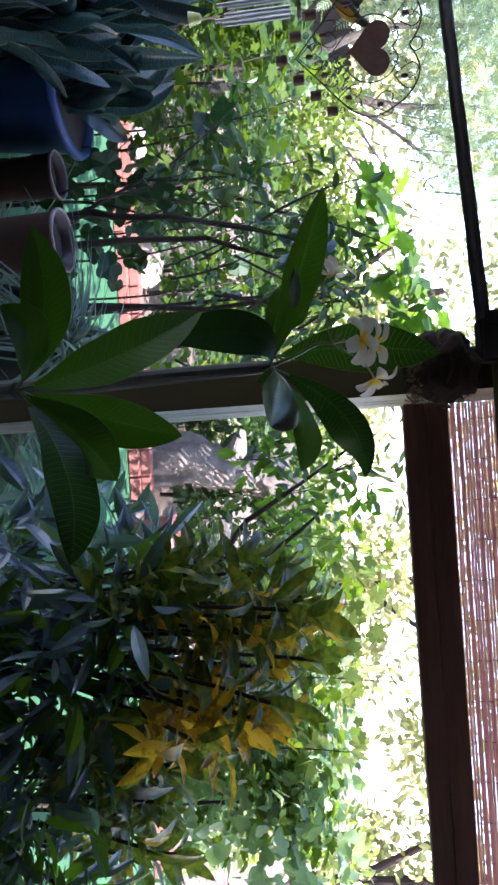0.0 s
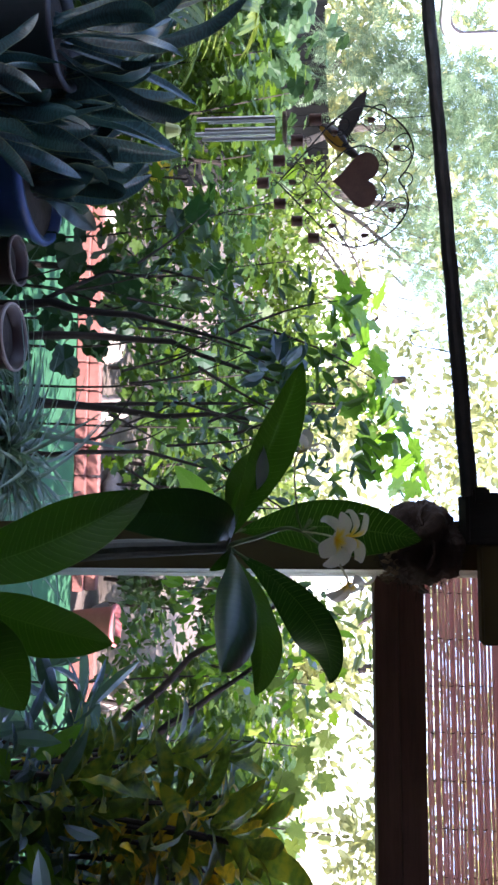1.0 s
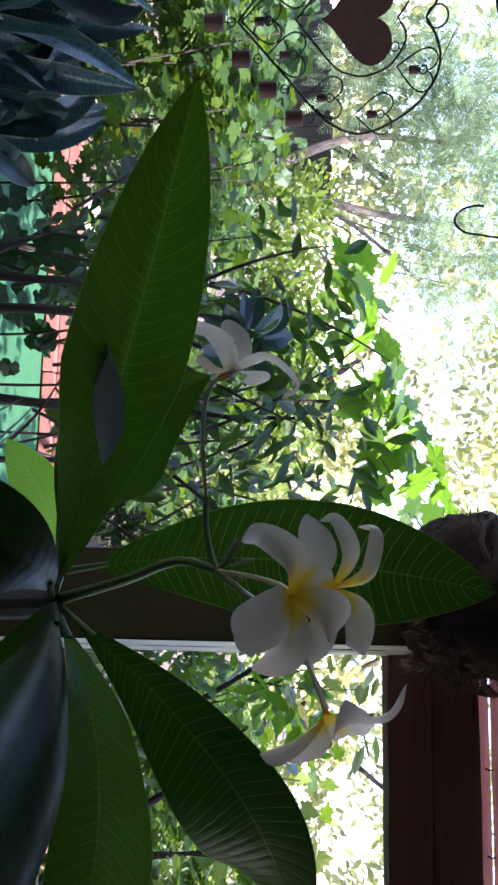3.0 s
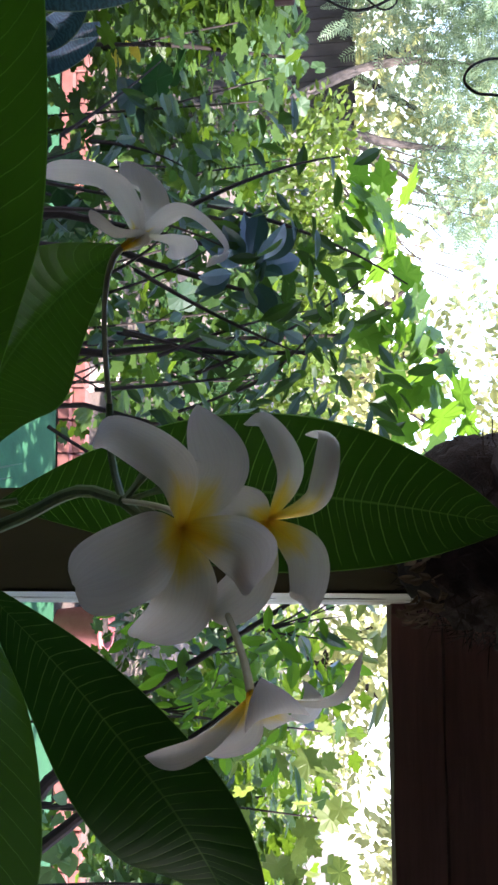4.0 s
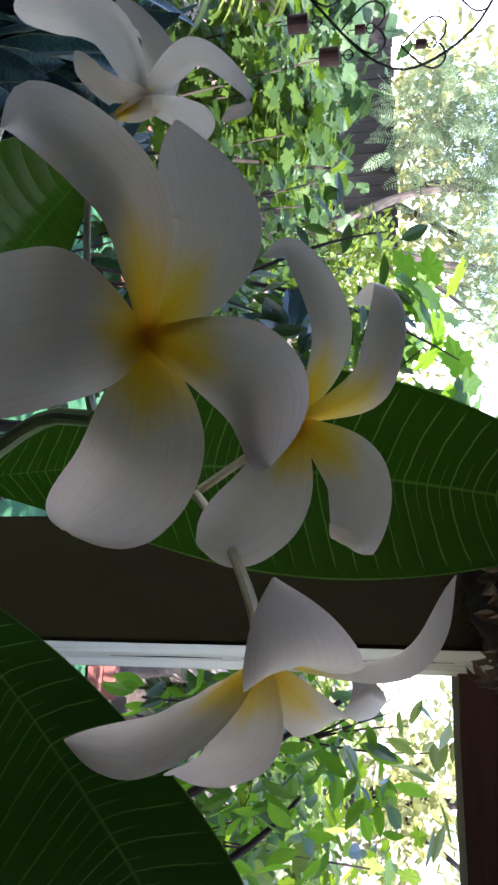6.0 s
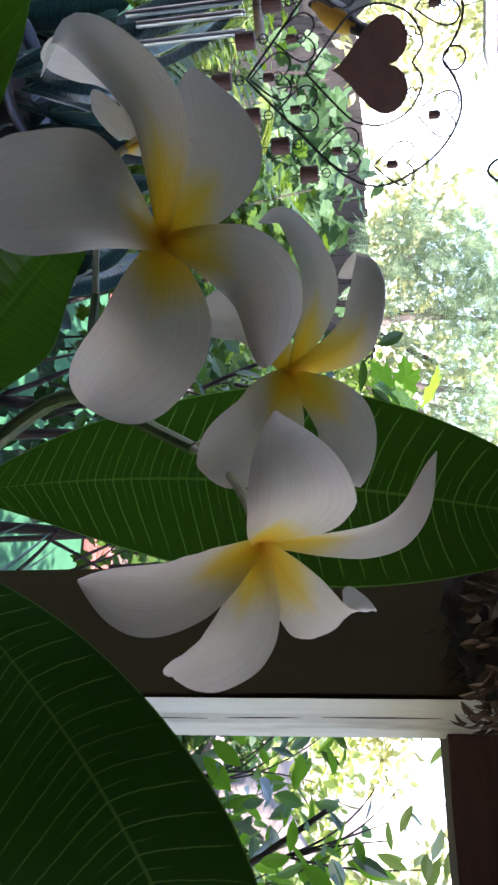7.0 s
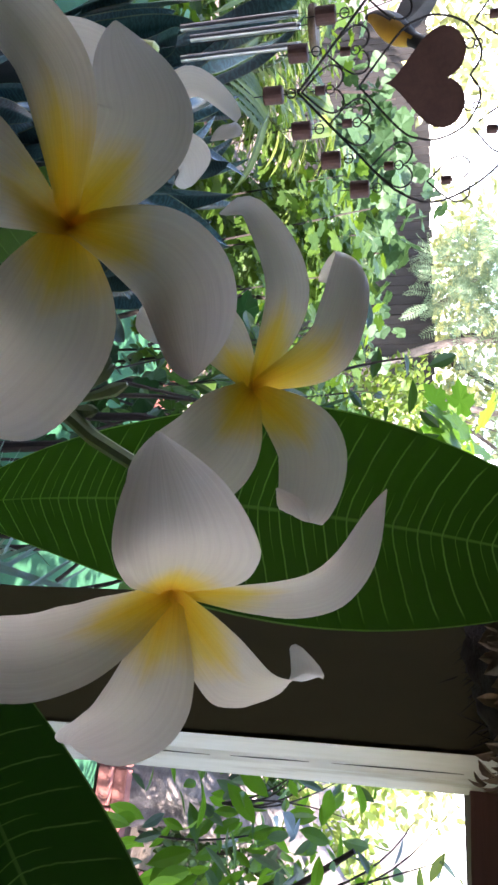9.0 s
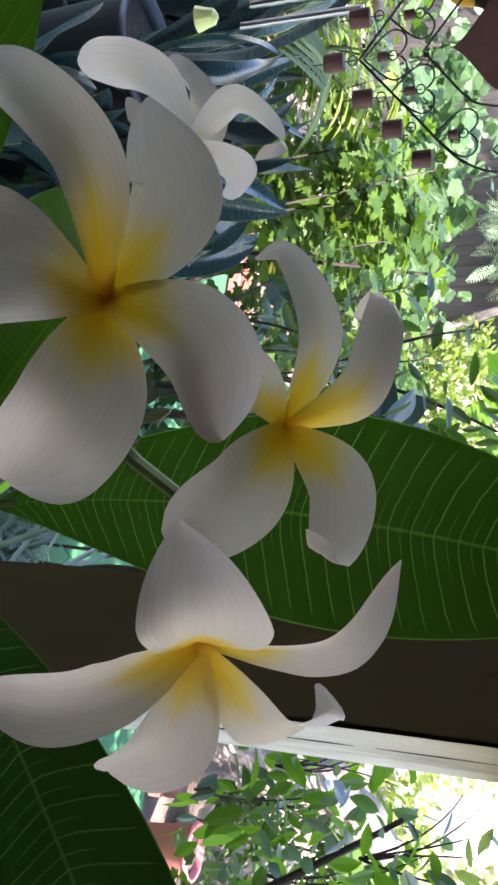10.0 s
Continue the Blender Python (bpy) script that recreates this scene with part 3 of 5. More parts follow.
def build_rail():
    t = thing("rail", (1.3, 1.745, 1.705), "rough brown timber rail butted against the post", "rail")
    for z0, z1, y0 in ((0.0, 0.046, 1.722), (0.049, 0.098, 1.726)):
        bm = bmesh.new()
        rnd = random.Random(int(z1 * 1000))
        rings = []
        for x in steps(-1.36, 1.4, 60):
            a = rnd.uniform(-.0012, .0012)
            rings.append([bm.verts.new((x, y - 1.745, z)) for y, z in ((y0 + a, z0 + a), (1.775, z0), (1.775, z1), (y0 + a, z1))])
        for a, b in zip(rings, rings[1:]):
            for k in range(4):
                bm.faces.new((a[k], b[k], b[(k + 1) % 4], a[(k + 1) % 4]))
        bm.faces.new(rings[0])
        bm.faces.new(rings[-1][::-1])
        part("board", bm, M_BEAM, t)
    return t


build_rail()


def build_blind():
    t = thing("bamboo_blind", (1.2, 1.80, 2.38), "reddish brown bamboo roll-up blind hanging behind the rail", "blind")
    part("headrail", box(-1.27, 1.35, -0.012, 0.012, 0.0, 0.03, 0.003), M_BAMBOO, t)
    me = bpy.data.meshes.new("slat")
    bm = bmesh.new()
    rnd = random.Random(5)
    rings = []
    for x in steps(-1.26, 1.34, 40):
        dz = rnd.uniform(-.0006, .0006)
        rings.append([bm.verts.new((x, y, z + dz)) for y, z in ((-.0016, -.0029), (.0016, -.0029), (.0016, .0029), (-.0016, .0029))])
    for a, b in zip(rings, rings[1:]):
        for k in range(4):
            bm.faces.new((a[k], b[k], b[(k + 1) % 4], a[(k + 1) % 4]))
    bm.to_mesh(me)
    bm.free()
    me.materials.append(M_BAMBOO)
    for i in range(84):
        s = new("slat", me)
        s.parent = t
        s.location = (rnd.uniform(-.004, .004), rnd.uniform(-.002, .002), -0.006 - i * 0.0070 + rnd.uniform(-.0008, .0008))
        s.rotation_euler = (rnd.uniform(-0.35, 0.35), rnd.uniform(-.0008, .0008), 0)
    for i in range(28):
        x = -1.22 + i * 0.095
        part("cord", tube([(x + 0.002 * math.sin(k * 2.1), 0.004 * (-1) ** k, -0.6 * k / 60) for k in range(61)], 0.0011, 5), M_STRING, t)
    return t


build_blind()

ROD_A, ROD_B = Vector((-0.215, 1.590, 1.868)), Vector((-2.6, 2.17, 1.868))


def build_rod():
    t = thing("hanging_rod", (ROD_A + ROD_B) / 2, "dark iron rod running from the post bracket across the porch", "rod")
    o = t.location
    n = 60
    pts = [ROD_A.lerp(ROD_B, i / n) - o + Vector((0, 0, 0.0006 * math.sin(i * 1.3))) for i in range(n + 1)]
    part("bar", tube(pts, 0.0155, 12, rough=0.06), M_IRON, t)
    return t


build_rod()


def build_bracket():
    t = thing("bracket", (-0.15, 1.61, 1.87), "grey timber bracket block nailed to the post", "bracket")
    part("block", box(-0.075, 0.02, -0.035, 0.037, -0.012, 0.075, 0.006), M_FENCE, t)
    part("cap", box(-0.085, -0.055, -0.040, 0.030, 0.0, 0.03, 0.004), M_IRON, t)
    part("arm", box(0.02, 0.20, -0.030, 0.0, 0.012, 0.085, 0.004), M_POST_BROWN, t)
    return t


build_bracket()


def build_coir():
    """A shaggy fibre bundle tied round the top of the post, with dull husk flakes on its lower rim."""
    t = thing("fibre_bundle", (-0.125, 1.63, 1.78), "shaggy dark brown coconut-fibre bundle tied round the post", "fibre bundle")
    bm = bmesh.new()
    bmesh.ops.create_icosphere(bm, subdivisions=5, radius=1)
    for v in bm.verts:
        p = v.co.copy()
        k = 1 + 0.26 * noise.noise(p * 1.7) + 0.07 * noise.noise(p * 7) + 0.06 * noise.noise(Vector((p.x * 22, p.y * 22, p.z * 5)))
        v.co = Vector((p.x * 0.078 * k, p.y * 0.085 * k - 0.01, p.z * 0.075 * k))
    part("fibre_mass", bm, M_COIR, t, smooth=True)
    rng = np.random.default_rng(4)
    n = 2600
    d = unit(rng.normal(size=(n, 3)))
    pos = d * np.array([0.077, 0.084, 0.074]) + np.array([0, -0.01, 0])
    fw = np.cross(d, rng.normal(size=d.shape)) + d * 0.30
    scatter("loose_fibre", shape_oval(0.035, 0.0, 3), pos, fw, d, rng.uniform(0.012, 0.034, n), M_COIR, t)
    n = 90
    a = rng.uniform(-2.3, 0.3, n)
    pos = np.stack([0.062 * np.cos(a), -0.01 + 0.068 * np.sin(a), rng.uniform(-0.072, -0.045, n)], 1)
    fw = np.stack([np.cos(a) * 0.3 + rng.normal(size=n) * 0.4, np.sin(a) * 0.3, -0.7 + rng.normal(size=n) * 0.4], 1)
    scatter("husk_flake", shape_oval(0.6, 0.3, 4, droop=0.3), pos, fw, np.stack([np.cos(a), np.sin(a), 0.3 + 0 * a], 1), rng.uniform(0.008, 0.014, n), M_SHELL, t)
    part("cord", tube([(0.084 * math.cos(k * math.tau / 30), -0.008 + 0.090 * math.sin(k * math.tau / 30), 0.012 * math.sin(k * 0.9)) for k in range(30)], 0.003, 6, closed=True), M_STRING, t)
    return t


build_coir()


# ---- the plumeria ----
CROWN = Vector((-0.134, 1.405, 1.434))
LOWCROWN = Vector((-0.101, 1.154, 1.042))


# how a petal narrows past its widest place: two exponents
POINTED, BLUNT, SLIM, HOOD = (2.2, 0.75), (3.4, 0.55), (1.6, 0.9), (1.3, 0.9)


def petal_width(v, vm, outline):
    if v <= vm:
        return 0.16 + 0.84 * math.sin(v / vm * math.pi / 2) ** 1.3
    return max(0.015, 1 - ((v - vm) / (1 - vm)) ** outline[0]) ** outline[1]


def smooth_line(pts, n):
    """Evenly spaced points along a smooth curve through pts."""
    q = [pts[0] * 2 - pts[1]] + pts + [pts[-1] * 2 - pts[-2]]
    fine = []
    for i in range(1, len(q) - 2):
        a, b, c, d = q[i - 1:i + 3]
        for k in range(16):
            t = k / 16
            fine.append(0.5 * (2 * b + (c - a) * t + (2 * a - 5 * b + 4 * c - d) * t * t + (3 * b - a - 3 * c + d) * t ** 3))
    fine.append(pts[-1])
    run = [0.0]
    for a, b in zip(fine, fine[1:]):
        run.append(run[-1] + (b - a).length)
    out, k = [], 0
    for i in range(n):
        want = run[-1] * i / (n - 1)
        while k < len(run) - 2 and run[k + 1] < want:
            k += 1
        out.append(fine[k].lerp(fine[k + 1], (want - run[k]) / max(1e-9, run[k + 1] - run[k])))
    return out


def petal(spine, vm, left, right, outline, seed, nw=16):
    """A petal: a sheet bent along its spine. left and right reach from the spine to the two edges at its widest place, vm."""
    bm = bmesh.new()
    uvl = bm.loops.layers.uv.new("UVMap")
    n = len(spine) - 1
    tangent = [(spine[min(i + 1, n)] - spine[max(i - 1, 0)]).normalized() for i in range(n + 1)]
    middle = tangent[round(vm * n)]
    rows, uvs = [], {}
    for i, p in enumerate(spine):
        v = i / n
        turn = middle.rotation_difference(tangent[i])
        w = petal_width(v, vm, outline)
        a, b = turn @ left * w, turn @ right * w
        face = (b - a).cross(tangent[i]).normalized()
        half = (b - a).length / 2
        row = []
        for k in range(nw + 1):
            u = -1 + 2 * k / nw
            ripple = half * 0.07 * noise.noise(Vector((u * 1.6, v * 3.2, seed * 7.3))) * min(1, v * 2) + half * 0.05 * abs(u) ** 3 * noise.noise(Vector((u * 2, v * 9, seed * 3.1)))
            vert = bm.verts.new(p + (b - a) * (u / 2) + (a + b) * (u * u / 2) + face * ripple)
            uvs[vert] = (u, v)
            row.append(vert)
        rows.append(row)
    for a, b in zip(rows, rows[1:]):
        for k in range(nw):
            f = bm.faces.new((a[k], a[k + 1], b[k + 1], b[k]))
            f.smooth = True
            for lp in f.loops:
                lp[uvl].uv = uvs[lp.vert]
    return bm


def flower(parent, o, centre, axis, foot, petals, deep=0.0035, mat=None):
    """A five-petalled flower facing along axis. petals: per petal its outline, then from the centre of the flower its widest place,
    that place's two edges, the tip, and, where the tip curls over, the end of the curl."""
    centre, axis = Vector(centre) - o, Vector(axis).normalized()
    head = new("flower")
    head.parent = parent
    head["label"] = "white plumeria flower with a yellow throat"
    for k, (outline, middle, left, right, *ends) in enumerate(petals):
        middle, left, right = Vector(middle), Vector(left), Vector(right)
        way = (right - left).normalized()
        middle += way * (((left + right) / 2 - middle).dot(way) * 0.75)
        pts = [centre - axis * deep, centre - axis * deep * 0.2 + middle * 0.08, centre + middle] + [centre + Vector(e) for e in ends]
        spine = smooth_line(pts, 37)
        vm = min(range(37), key=lambda i: (spine[i] - pts[2]).length) / 36
        part("petal", petal(spine, vm, left - middle, right - middle, outline, k + centre.x * 50), mat or M_PETAL, head)
    foot = Vector(foot) - o
    throat = centre - axis * (deep - 0.001)
    pts = bez(throat, centre - axis * 0.028, foot, 16)
    part("tube", tube(pts, [0.0018 - 0.0005 * min(1, i / 9) for i in range(16)], 10), M_TUBE, head)
    return head


def leaf_profile(v):
    return math.sin(math.pi * v ** 1.3) ** 0.78


def pl_leaf(parent, o, base, ctrl, tip, width, hint, name="leaf", mat=None, fold=0.18, wave=0.03, twist=0.0, arch=0.0, uneven=0.0, seed=0, label="", prof=None):
    base, ctrl, tip = Vector(base), Vector(ctrl), Vector(tip)
    start = base.lerp(ctrl, 0.10)
    ob = part(name, blade(start - o, ctrl - o, tip - o, width, hint, fold, wave, 44, 12, twist=twist, arch=arch, uneven=uneven, seed=seed, waves=2.5, prof=prof or leaf_profile), mat or M_LEAF, parent, label)
    part("stalk", tube([base - o, base.lerp(start, 0.6) - o, start.lerp(ctrl, 0.12) - o], [0.0032, 0.0028, 0.0022], 8), M_PEDICEL, ob)
    return ob


def build_plumeria():
    o = Vector((-0.13, 1.36, 0.0))
    t = thing("plumeria", o, "potted plumeria shrub with glossy long leaves and white yellow-throated flowers", "plant")
    trunk = [Vector((-0.13, 1.36, 0.20)), Vector((-0.12, 1.33, 0.60)), Vector((-0.115, 1.28, 0.85)), Vector((-0.12, 1.33, 1.10)), Vector((-0.13, 1.38, 1.28)), CROWN]
    part("trunk", tube([p - o for p in trunk], [0.026, 0.022, 0.020, 0.017, 0.015, 0.012], 12, rough=0.05), M_PLSTEM, t)
    part("branch", tube([p - o for p in (trunk[2], Vector((-0.105, 1.20, 0.95)), LOWCROWN)], [0.017, 0.015, 0.013], 12, rough=0.05), M_PLSTEM, t)
    C = CROWN
    pl_leaf(t, o, C, (-0.283, 1.292, 1.511), (-0.396, 1.209, 1.556), 0.066, (0.45, -0.85, 0.15), seed=1, fold=0.85, wave=0.05, prof=lambda v: (v / 0.52) ** 0.8 if v < 0.52 else max(0.0, 1 - ((v - 0.52) / 0.48) ** 1.9) ** 0.8)
    pl_leaf(t, o, C + Vector((-0.02, 0.01, 0)), (-0.265, 1.450, 1.441), (-0.290, 1.376, 1.546), 0.080, (0.1, -0.9, 0.4), mat=M_LEAFRIB, seed=2, fold=0.8)
    pl_leaf(t, o, C, (-0.033, 1.304, 1.614), (0.086, 1.427, 1.600), 0.060, (-0.3, -0.8, -0.35), mat=M_LEAFDUSK, arch=0.15, uneven=0.45, seed=3, label="glossy veined leaf, darkened in colour for shade")
    pl_leaf(t, o, C, (-0.075, 1.24, 1.505), (-0.010, 1.050, 1.462), 0.080, (-0.55, -0.36, 0.75), mat=M_LEAFSHADE, seed=4, fold=0.14, arch=0.55, wave=0.01, label="dark glossy leaf, shade and bluish sheen in its colour")
    pl_leaf(t, o, C, (-0.02, 1.34, 1.52), (0.060, 1.235, 1.490), 0.066, (-0.4, -0.5, 0.6), seed=5)
    pl_leaf(t, o, C + Vector((-0.02, 0.03, 0.0)), (-0.180, 1.450, 1.58), (-0.142, 1.470, 1.758), 0.096, (0.15, -1, 0.1), mat=M_LEAFMAIN, seed=6, fold=0.05)
    pl_leaf(t, o, C, (-0.20, 1.53, 1.40), (-0.276, 1.590, 1.318), 0.046, (0.2, -1.0, 0.5), mat=M_LEAFNEW, seed=7, label="small bright yellow-green new leaf")
    pl_leaf(t, o, C, (-0.200, 1.250, 1.475), (-0.182, 1.250, 1.250), 0.078, (0.0, -0.9, 0.45), mat=M_LEAFSHADE, seed=8, label="dark glossy leaf, shade and bluish sheen in its colour")
    pl_leaf(t, o, C, (-0.125, 1.36, 1.46), (-0.100, 1.33, 1.415), 0.026, (0, -0.5, 1), seed=9, label="small folded new leaf")
    # a torn edge of the folded leaf, curled over to show its grey underside
    part("curled_edge", blade(Vector((-0.292, 1.276, 1.496)) - o, Vector((-0.262, 1.292, 1.506)) - o, Vector((-0.222, 1.322, 1.488)) - o, 0.020, (0.3, -0.7, -0.6), 0.5, 0.03, 18, 6, twist=0.9, seed=21), M_UNDER, t, "curled torn leaf edge with a grey-green underside")
    L = LOWCROWN
    pl_leaf(t, o, L, (-0.12, 1.15, 1.20), (-0.218, 1.236, 1.340), 0.095, (-0.4, -0.85, 0.2), seed=11)
    pl_leaf(t, o, L, (-0.04, 1.17, 1.18), (-0.010, 1.215, 1.298), 0.080, (0.3, -0.85, 0.3), seed=12)
    pl_leaf(t, o, L, (0.04, 1.09, 1.18), (0.171, 1.05, 1.155), 0.090, (-0.2, -0.6, 0.8), mat=M_LEAFDUSK, seed=13, label="glossy veined leaf, darkened in colour for shade")
    pl_leaf(t, o, L, (-0.02, 1.14, 1.16), (0.055, 1.12, 1.212), 0.085, (0.2, -0.8, 0.4), seed=14)
    pl_leaf(t, o, L, (-0.20, 1.12, 1.14), (-0.345, 1.10, 1.108), 0.085, (-0.1, -0.7, 0.7), seed=15)
    pl_leaf(t, o, L, (-0.15, 1.05, 1.15), (-0.20, 0.98, 1.105), 0.080, (0.0, -0.6, 0.8), seed=16)
    ped = [C, Vector((-0.150, 1.380, 1.490)), Vector((-0.164, 1.360, 1.529)), Vector((-0.159, 1.342, 1.557))]
    part("flower_stalk", tube([p - o for p in smooth_line(ped, 14)], [0.0040 - 0.0012 * i / 13 for i in range(14)], 10), M_PEDICEL, t)
    k = ped[-1]
    k2 = Vector((-0.133, 1.335, 1.593))
    part("flower_stalk", tube([p - o for p in (k, k.lerp(k2, 0.5) + Vector((0, 0.003, -0.002)), k2)], [0.0028, 0.0025, 0.0022], 8), M_PEDICEL, t)
    D_FOOT = Vector((-0.205, 1.350, 1.548))
    flower(t, o, (-0.1501, 1.2537, 1.6023), (0.2414, -0.9656, 0.0966), k, [
        (POINTED, (-0.0170, -0.0198, 0.0006), (-0.0234, -0.0193, 0.0070), (-0.0143, -0.0251, -0.0030), (-0.0284, -0.0312, -0.0127), (-0.0263, -0.0241, -0.0224)),
        (POINTED, (-0.0188, -0.0030, 0.0175), (-0.0161, 0.0001, 0.0220), (-0.0220, -0.0074, 0.0047), (-0.0395, -0.0120, 0.0077)),
        (POINTED, (0.0115, 0.0073, 0.0167), (0.0186, 0.0033, 0.0175), (0.0005, 0.0068, 0.0280), (0.0215, 0.0226, 0.0215)),
        (BLUNT, (0.0227, -0.0026, -0.0056), (0.0231, -0.0086, -0.0083), (0.0288, 0.0065, 0.0097), (0.0373, 0.0072, -0.0168)),
        (BLUNT, (0.0076, -0.0226, -0.0057), (-0.0041, -0.0301, -0.0100), (0.0203, -0.0237, -0.0049), (0.0157, -0.0326, -0.0246))])
    flower(t, o, (-0.1501, 1.3194, 1.6257), (0.2400, -0.9600, 0.1440), k2, [
        (POINTED, (-0.0209, -0.0134, 0.0089), (-0.0207, -0.0111, 0.0153), (-0.0191, -0.0169, 0.0051), (-0.0392, -0.0223, 0.0011), (-0.0384, -0.0235, -0.0074)),
        (POINTED, (-0.0095, -0.0070, 0.0196), (-0.0079, 0.0025, 0.0248), (-0.0145, -0.0096, 0.0165), (-0.0345, -0.0068, 0.0264), (-0.0364, 0.0040, 0.0154)),
        (POINTED, (0.0155, 0.0053, 0.0141), (0.0195, 0.0028, 0.0080), (0.0114, 0.0040, 0.0235), (0.0338, 0.0050, 0.0138), (0.0285, -0.0010, 0.0085)),
        (BLUNT, (0.0222, -0.0102, -0.0097), (0.0149, -0.0169, -0.0116), (0.0317, -0.0066, 0.0002), (0.0352, -0.0150, -0.0243)),
        (BLUNT, (-0.0072, -0.0169, -0.0098), (-0.0140, -0.0190, -0.0044), (-0.0016, -0.0184, -0.0146), (-0.0071, -0.0259, -0.0239))])
    flower(t, o, (-0.0873, 1.2857, 1.6216), (0.8296, -0.5185, 0.2074), k2, [
        (HOOD, (-0.0019, -0.0280, 0.0090), (-0.0016, -0.0257, 0.0220), (0.0015, -0.0351, 0.0018), (-0.0161, -0.0375, 0.0072)),
        (SLIM, (-0.0028, -0.0062, 0.0281), (0.0012, -0.0008, 0.0323), (-0.0035, -0.0093, 0.0288), (-0.0187, -0.0076, 0.0402)),
        (BLUNT, (0.0129, 0.0159, 0.0121), (0.0178, 0.0224, 0.0067), (0.0111, 0.0085, 0.0176), (0.0092, 0.0335, 0.0208), (0.0028, 0.0330, 0.0200)),
        (BLUNT, (0.0176, 0.0091, -0.0132), (0.0205, 0.0072, -0.0154), (0.0238, 0.0186, -0.0012), (0.0271, 0.0205, -0.0242)),
        (POINTED, (0.0110, -0.0133, -0.0187), (0.0070, -0.0173, -0.0137), (0.0206, -0.0056, -0.0174), (0.0131, -0.0251, -0.0333))])
    flower(t, o, (-0.2882, 1.3540, 1.5626), (-0.5635, 0.1025, 0.8197), D_FOOT, [
        (BLUNT, (-0.0171, -0.0171, -0.0130), (-0.0204, -0.0084, -0.0192), (-0.0193, -0.0292, -0.0045), (-0.0199, -0.0287, -0.0405)),
        (BLUNT, (-0.0116, -0.0026, 0.0068), (-0.0092, 0.0075, 0.0112), (-0.0171, -0.0172, -0.0012), (-0.0284, -0.0154, 0.0012)),
        (POINTED, (-0.0032, -0.0122, 0.0225), (-0.0046, -0.0224, 0.0269), (-0.0037, -0.0081, 0.0214), (0.0115, -0.0093, 0.0415), (0.0211, -0.0103, 0.0331)),
        (BLUNT, (-0.0009, 0.0155, 0.0123), (0.0001, 0.0040, 0.0193), (-0.0019, 0.0265, 0.0074), (0.0036, 0.0277, 0.0142)),
        (BLUNT, (0.0042, -0.0072, -0.0108), (0.0006, 0.0008, -0.0130), (0.0011, -0.0221, -0.0103), (-0.0009, -0.0153, -0.0208))], deep=0.013, mat=M_PETALPALE)
    part("flower_stalk", tube([p - o for p in bez(k, (-0.180, 1.352, 1.546), D_FOOT, 8)], [0.0018] * 8, 8), M_PEDICEL, t)
    # bare pedicels with tiny buds
    rnd = random.Random(8)
    for i in range(6):
        e = k + Vector((rnd.uniform(-0.03, 0.02), rnd.uniform(-0.005, 0.01), rnd.uniform(0.01, 0.035)))
        part("bud_stalk", tube(bez(k - o, (k + e) / 2 + Vector((0, 0.004, 0)) - o, e - o, 6), [0.0016, 0.0014, 0.0013, 0.0017, 0.0024, 0.0008], 6), M_STEM, t)
    return t


build_plumeria()


def pot(name, at, r_top, r_bot, h, mat, label, rim=0.012, group="", soil=True):
    t = thing(name, at, label, "plant pot", group)
    w = 0.008
    prof = [(0.0, 0), (r_bot, 0), (r_bot + (r_top - r_bot) * 0.88, h - rim * 2.2), (r_top + rim * 0.6, h - rim * 2), (r_top + rim, h - rim), (r_top + rim * 0.6, h), (r_top - w, h), (r_top - w - 0.004, h - 0.05)]
    part("body", lathe(prof), mat, t, smooth=True)
    if mat is M_BROWNPOT:
        part("rim", tube([((r_top + 0.002) * math.cos(k * math.tau / 40), (r_top + 0.002) * math.sin(k * math.tau / 40), h + 0.002) for k in range(40)], 0.004, 6, closed=True), M_RIM, t, "pale rim")
    if soil:
        bm = lathe([(0.0, h - 0.035), (r_top * 0.5, h - 0.03), (r_top - w - 0.002, h - 0.04)], 32)
        part("soil", bm, M_SOIL, t, "dark potting soil", smooth=True)
    return t


def snake_plant(at, n, height, spread, seed, lean=(0, 0)):
    t = thing("snake_plant", at, "dark banded snake plant with upright sword leaves in a pot", "plant", "snake plants")
    rnd = random.Random(seed)
    for i in range(n):
        a = math.tau * i / n + rnd.uniform(-0.5, 0.5)
        r = rnd.uniform(0.2, 1.0) * spread * 0.35
        b = Vector((r * math.cos(a), r * math.sin(a), 0))
        h = height * rnd.uniform(0.45, 1.08)
        out = rnd.uniform(0.3, 1.25) * spread
        tip = Vector((out * math.cos(a) + lean[0] * h, out * math.sin(a) + lean[1] * h, h))
        bow = Vector((rnd.uniform(-.16, .16), rnd.uniform(-.16, .16), rnd.uniform(-.05, .08)))
        ctrl = b.lerp(tip, 0.5) + Vector((-0.2 * out * math.cos(a), -0.2 * out * math.sin(a), 0.05)) + bow
        w = rnd.uniform(0.055, 0.10)
        hint = Vector((math.cos(a + 3.14) + rnd.uniform(-.7, .7), math.sin(a + 3.14) + rnd.uniform(-.7, .7), 0.2))
        part("leaf", blade(b, ctrl, tip, w, hint, fold=0.40, wave=0.06, nl=24, nw=6, prof=lambda v: (0.45 + 0.55 * min(1, v / 0.45)) * (1 if v < 0.6 else (1 - ((v - 0.6) / 0.4) ** 2.0) ** 0.8), twist=rnd.uniform(-1.6, 1.6), seed=i), M_SNAKE, t)
    return t


pot("large_pot", (-1.50, 2.95, 0.0), 0.24, 0.17, 0.56, M_BLUEPOT, "large blue glazed pot with a thick rim", 0.02)
snake_plant((-1.50, 2.95, 0.52), 20, 0.42, 0.26, 1, (-0.25, 0))
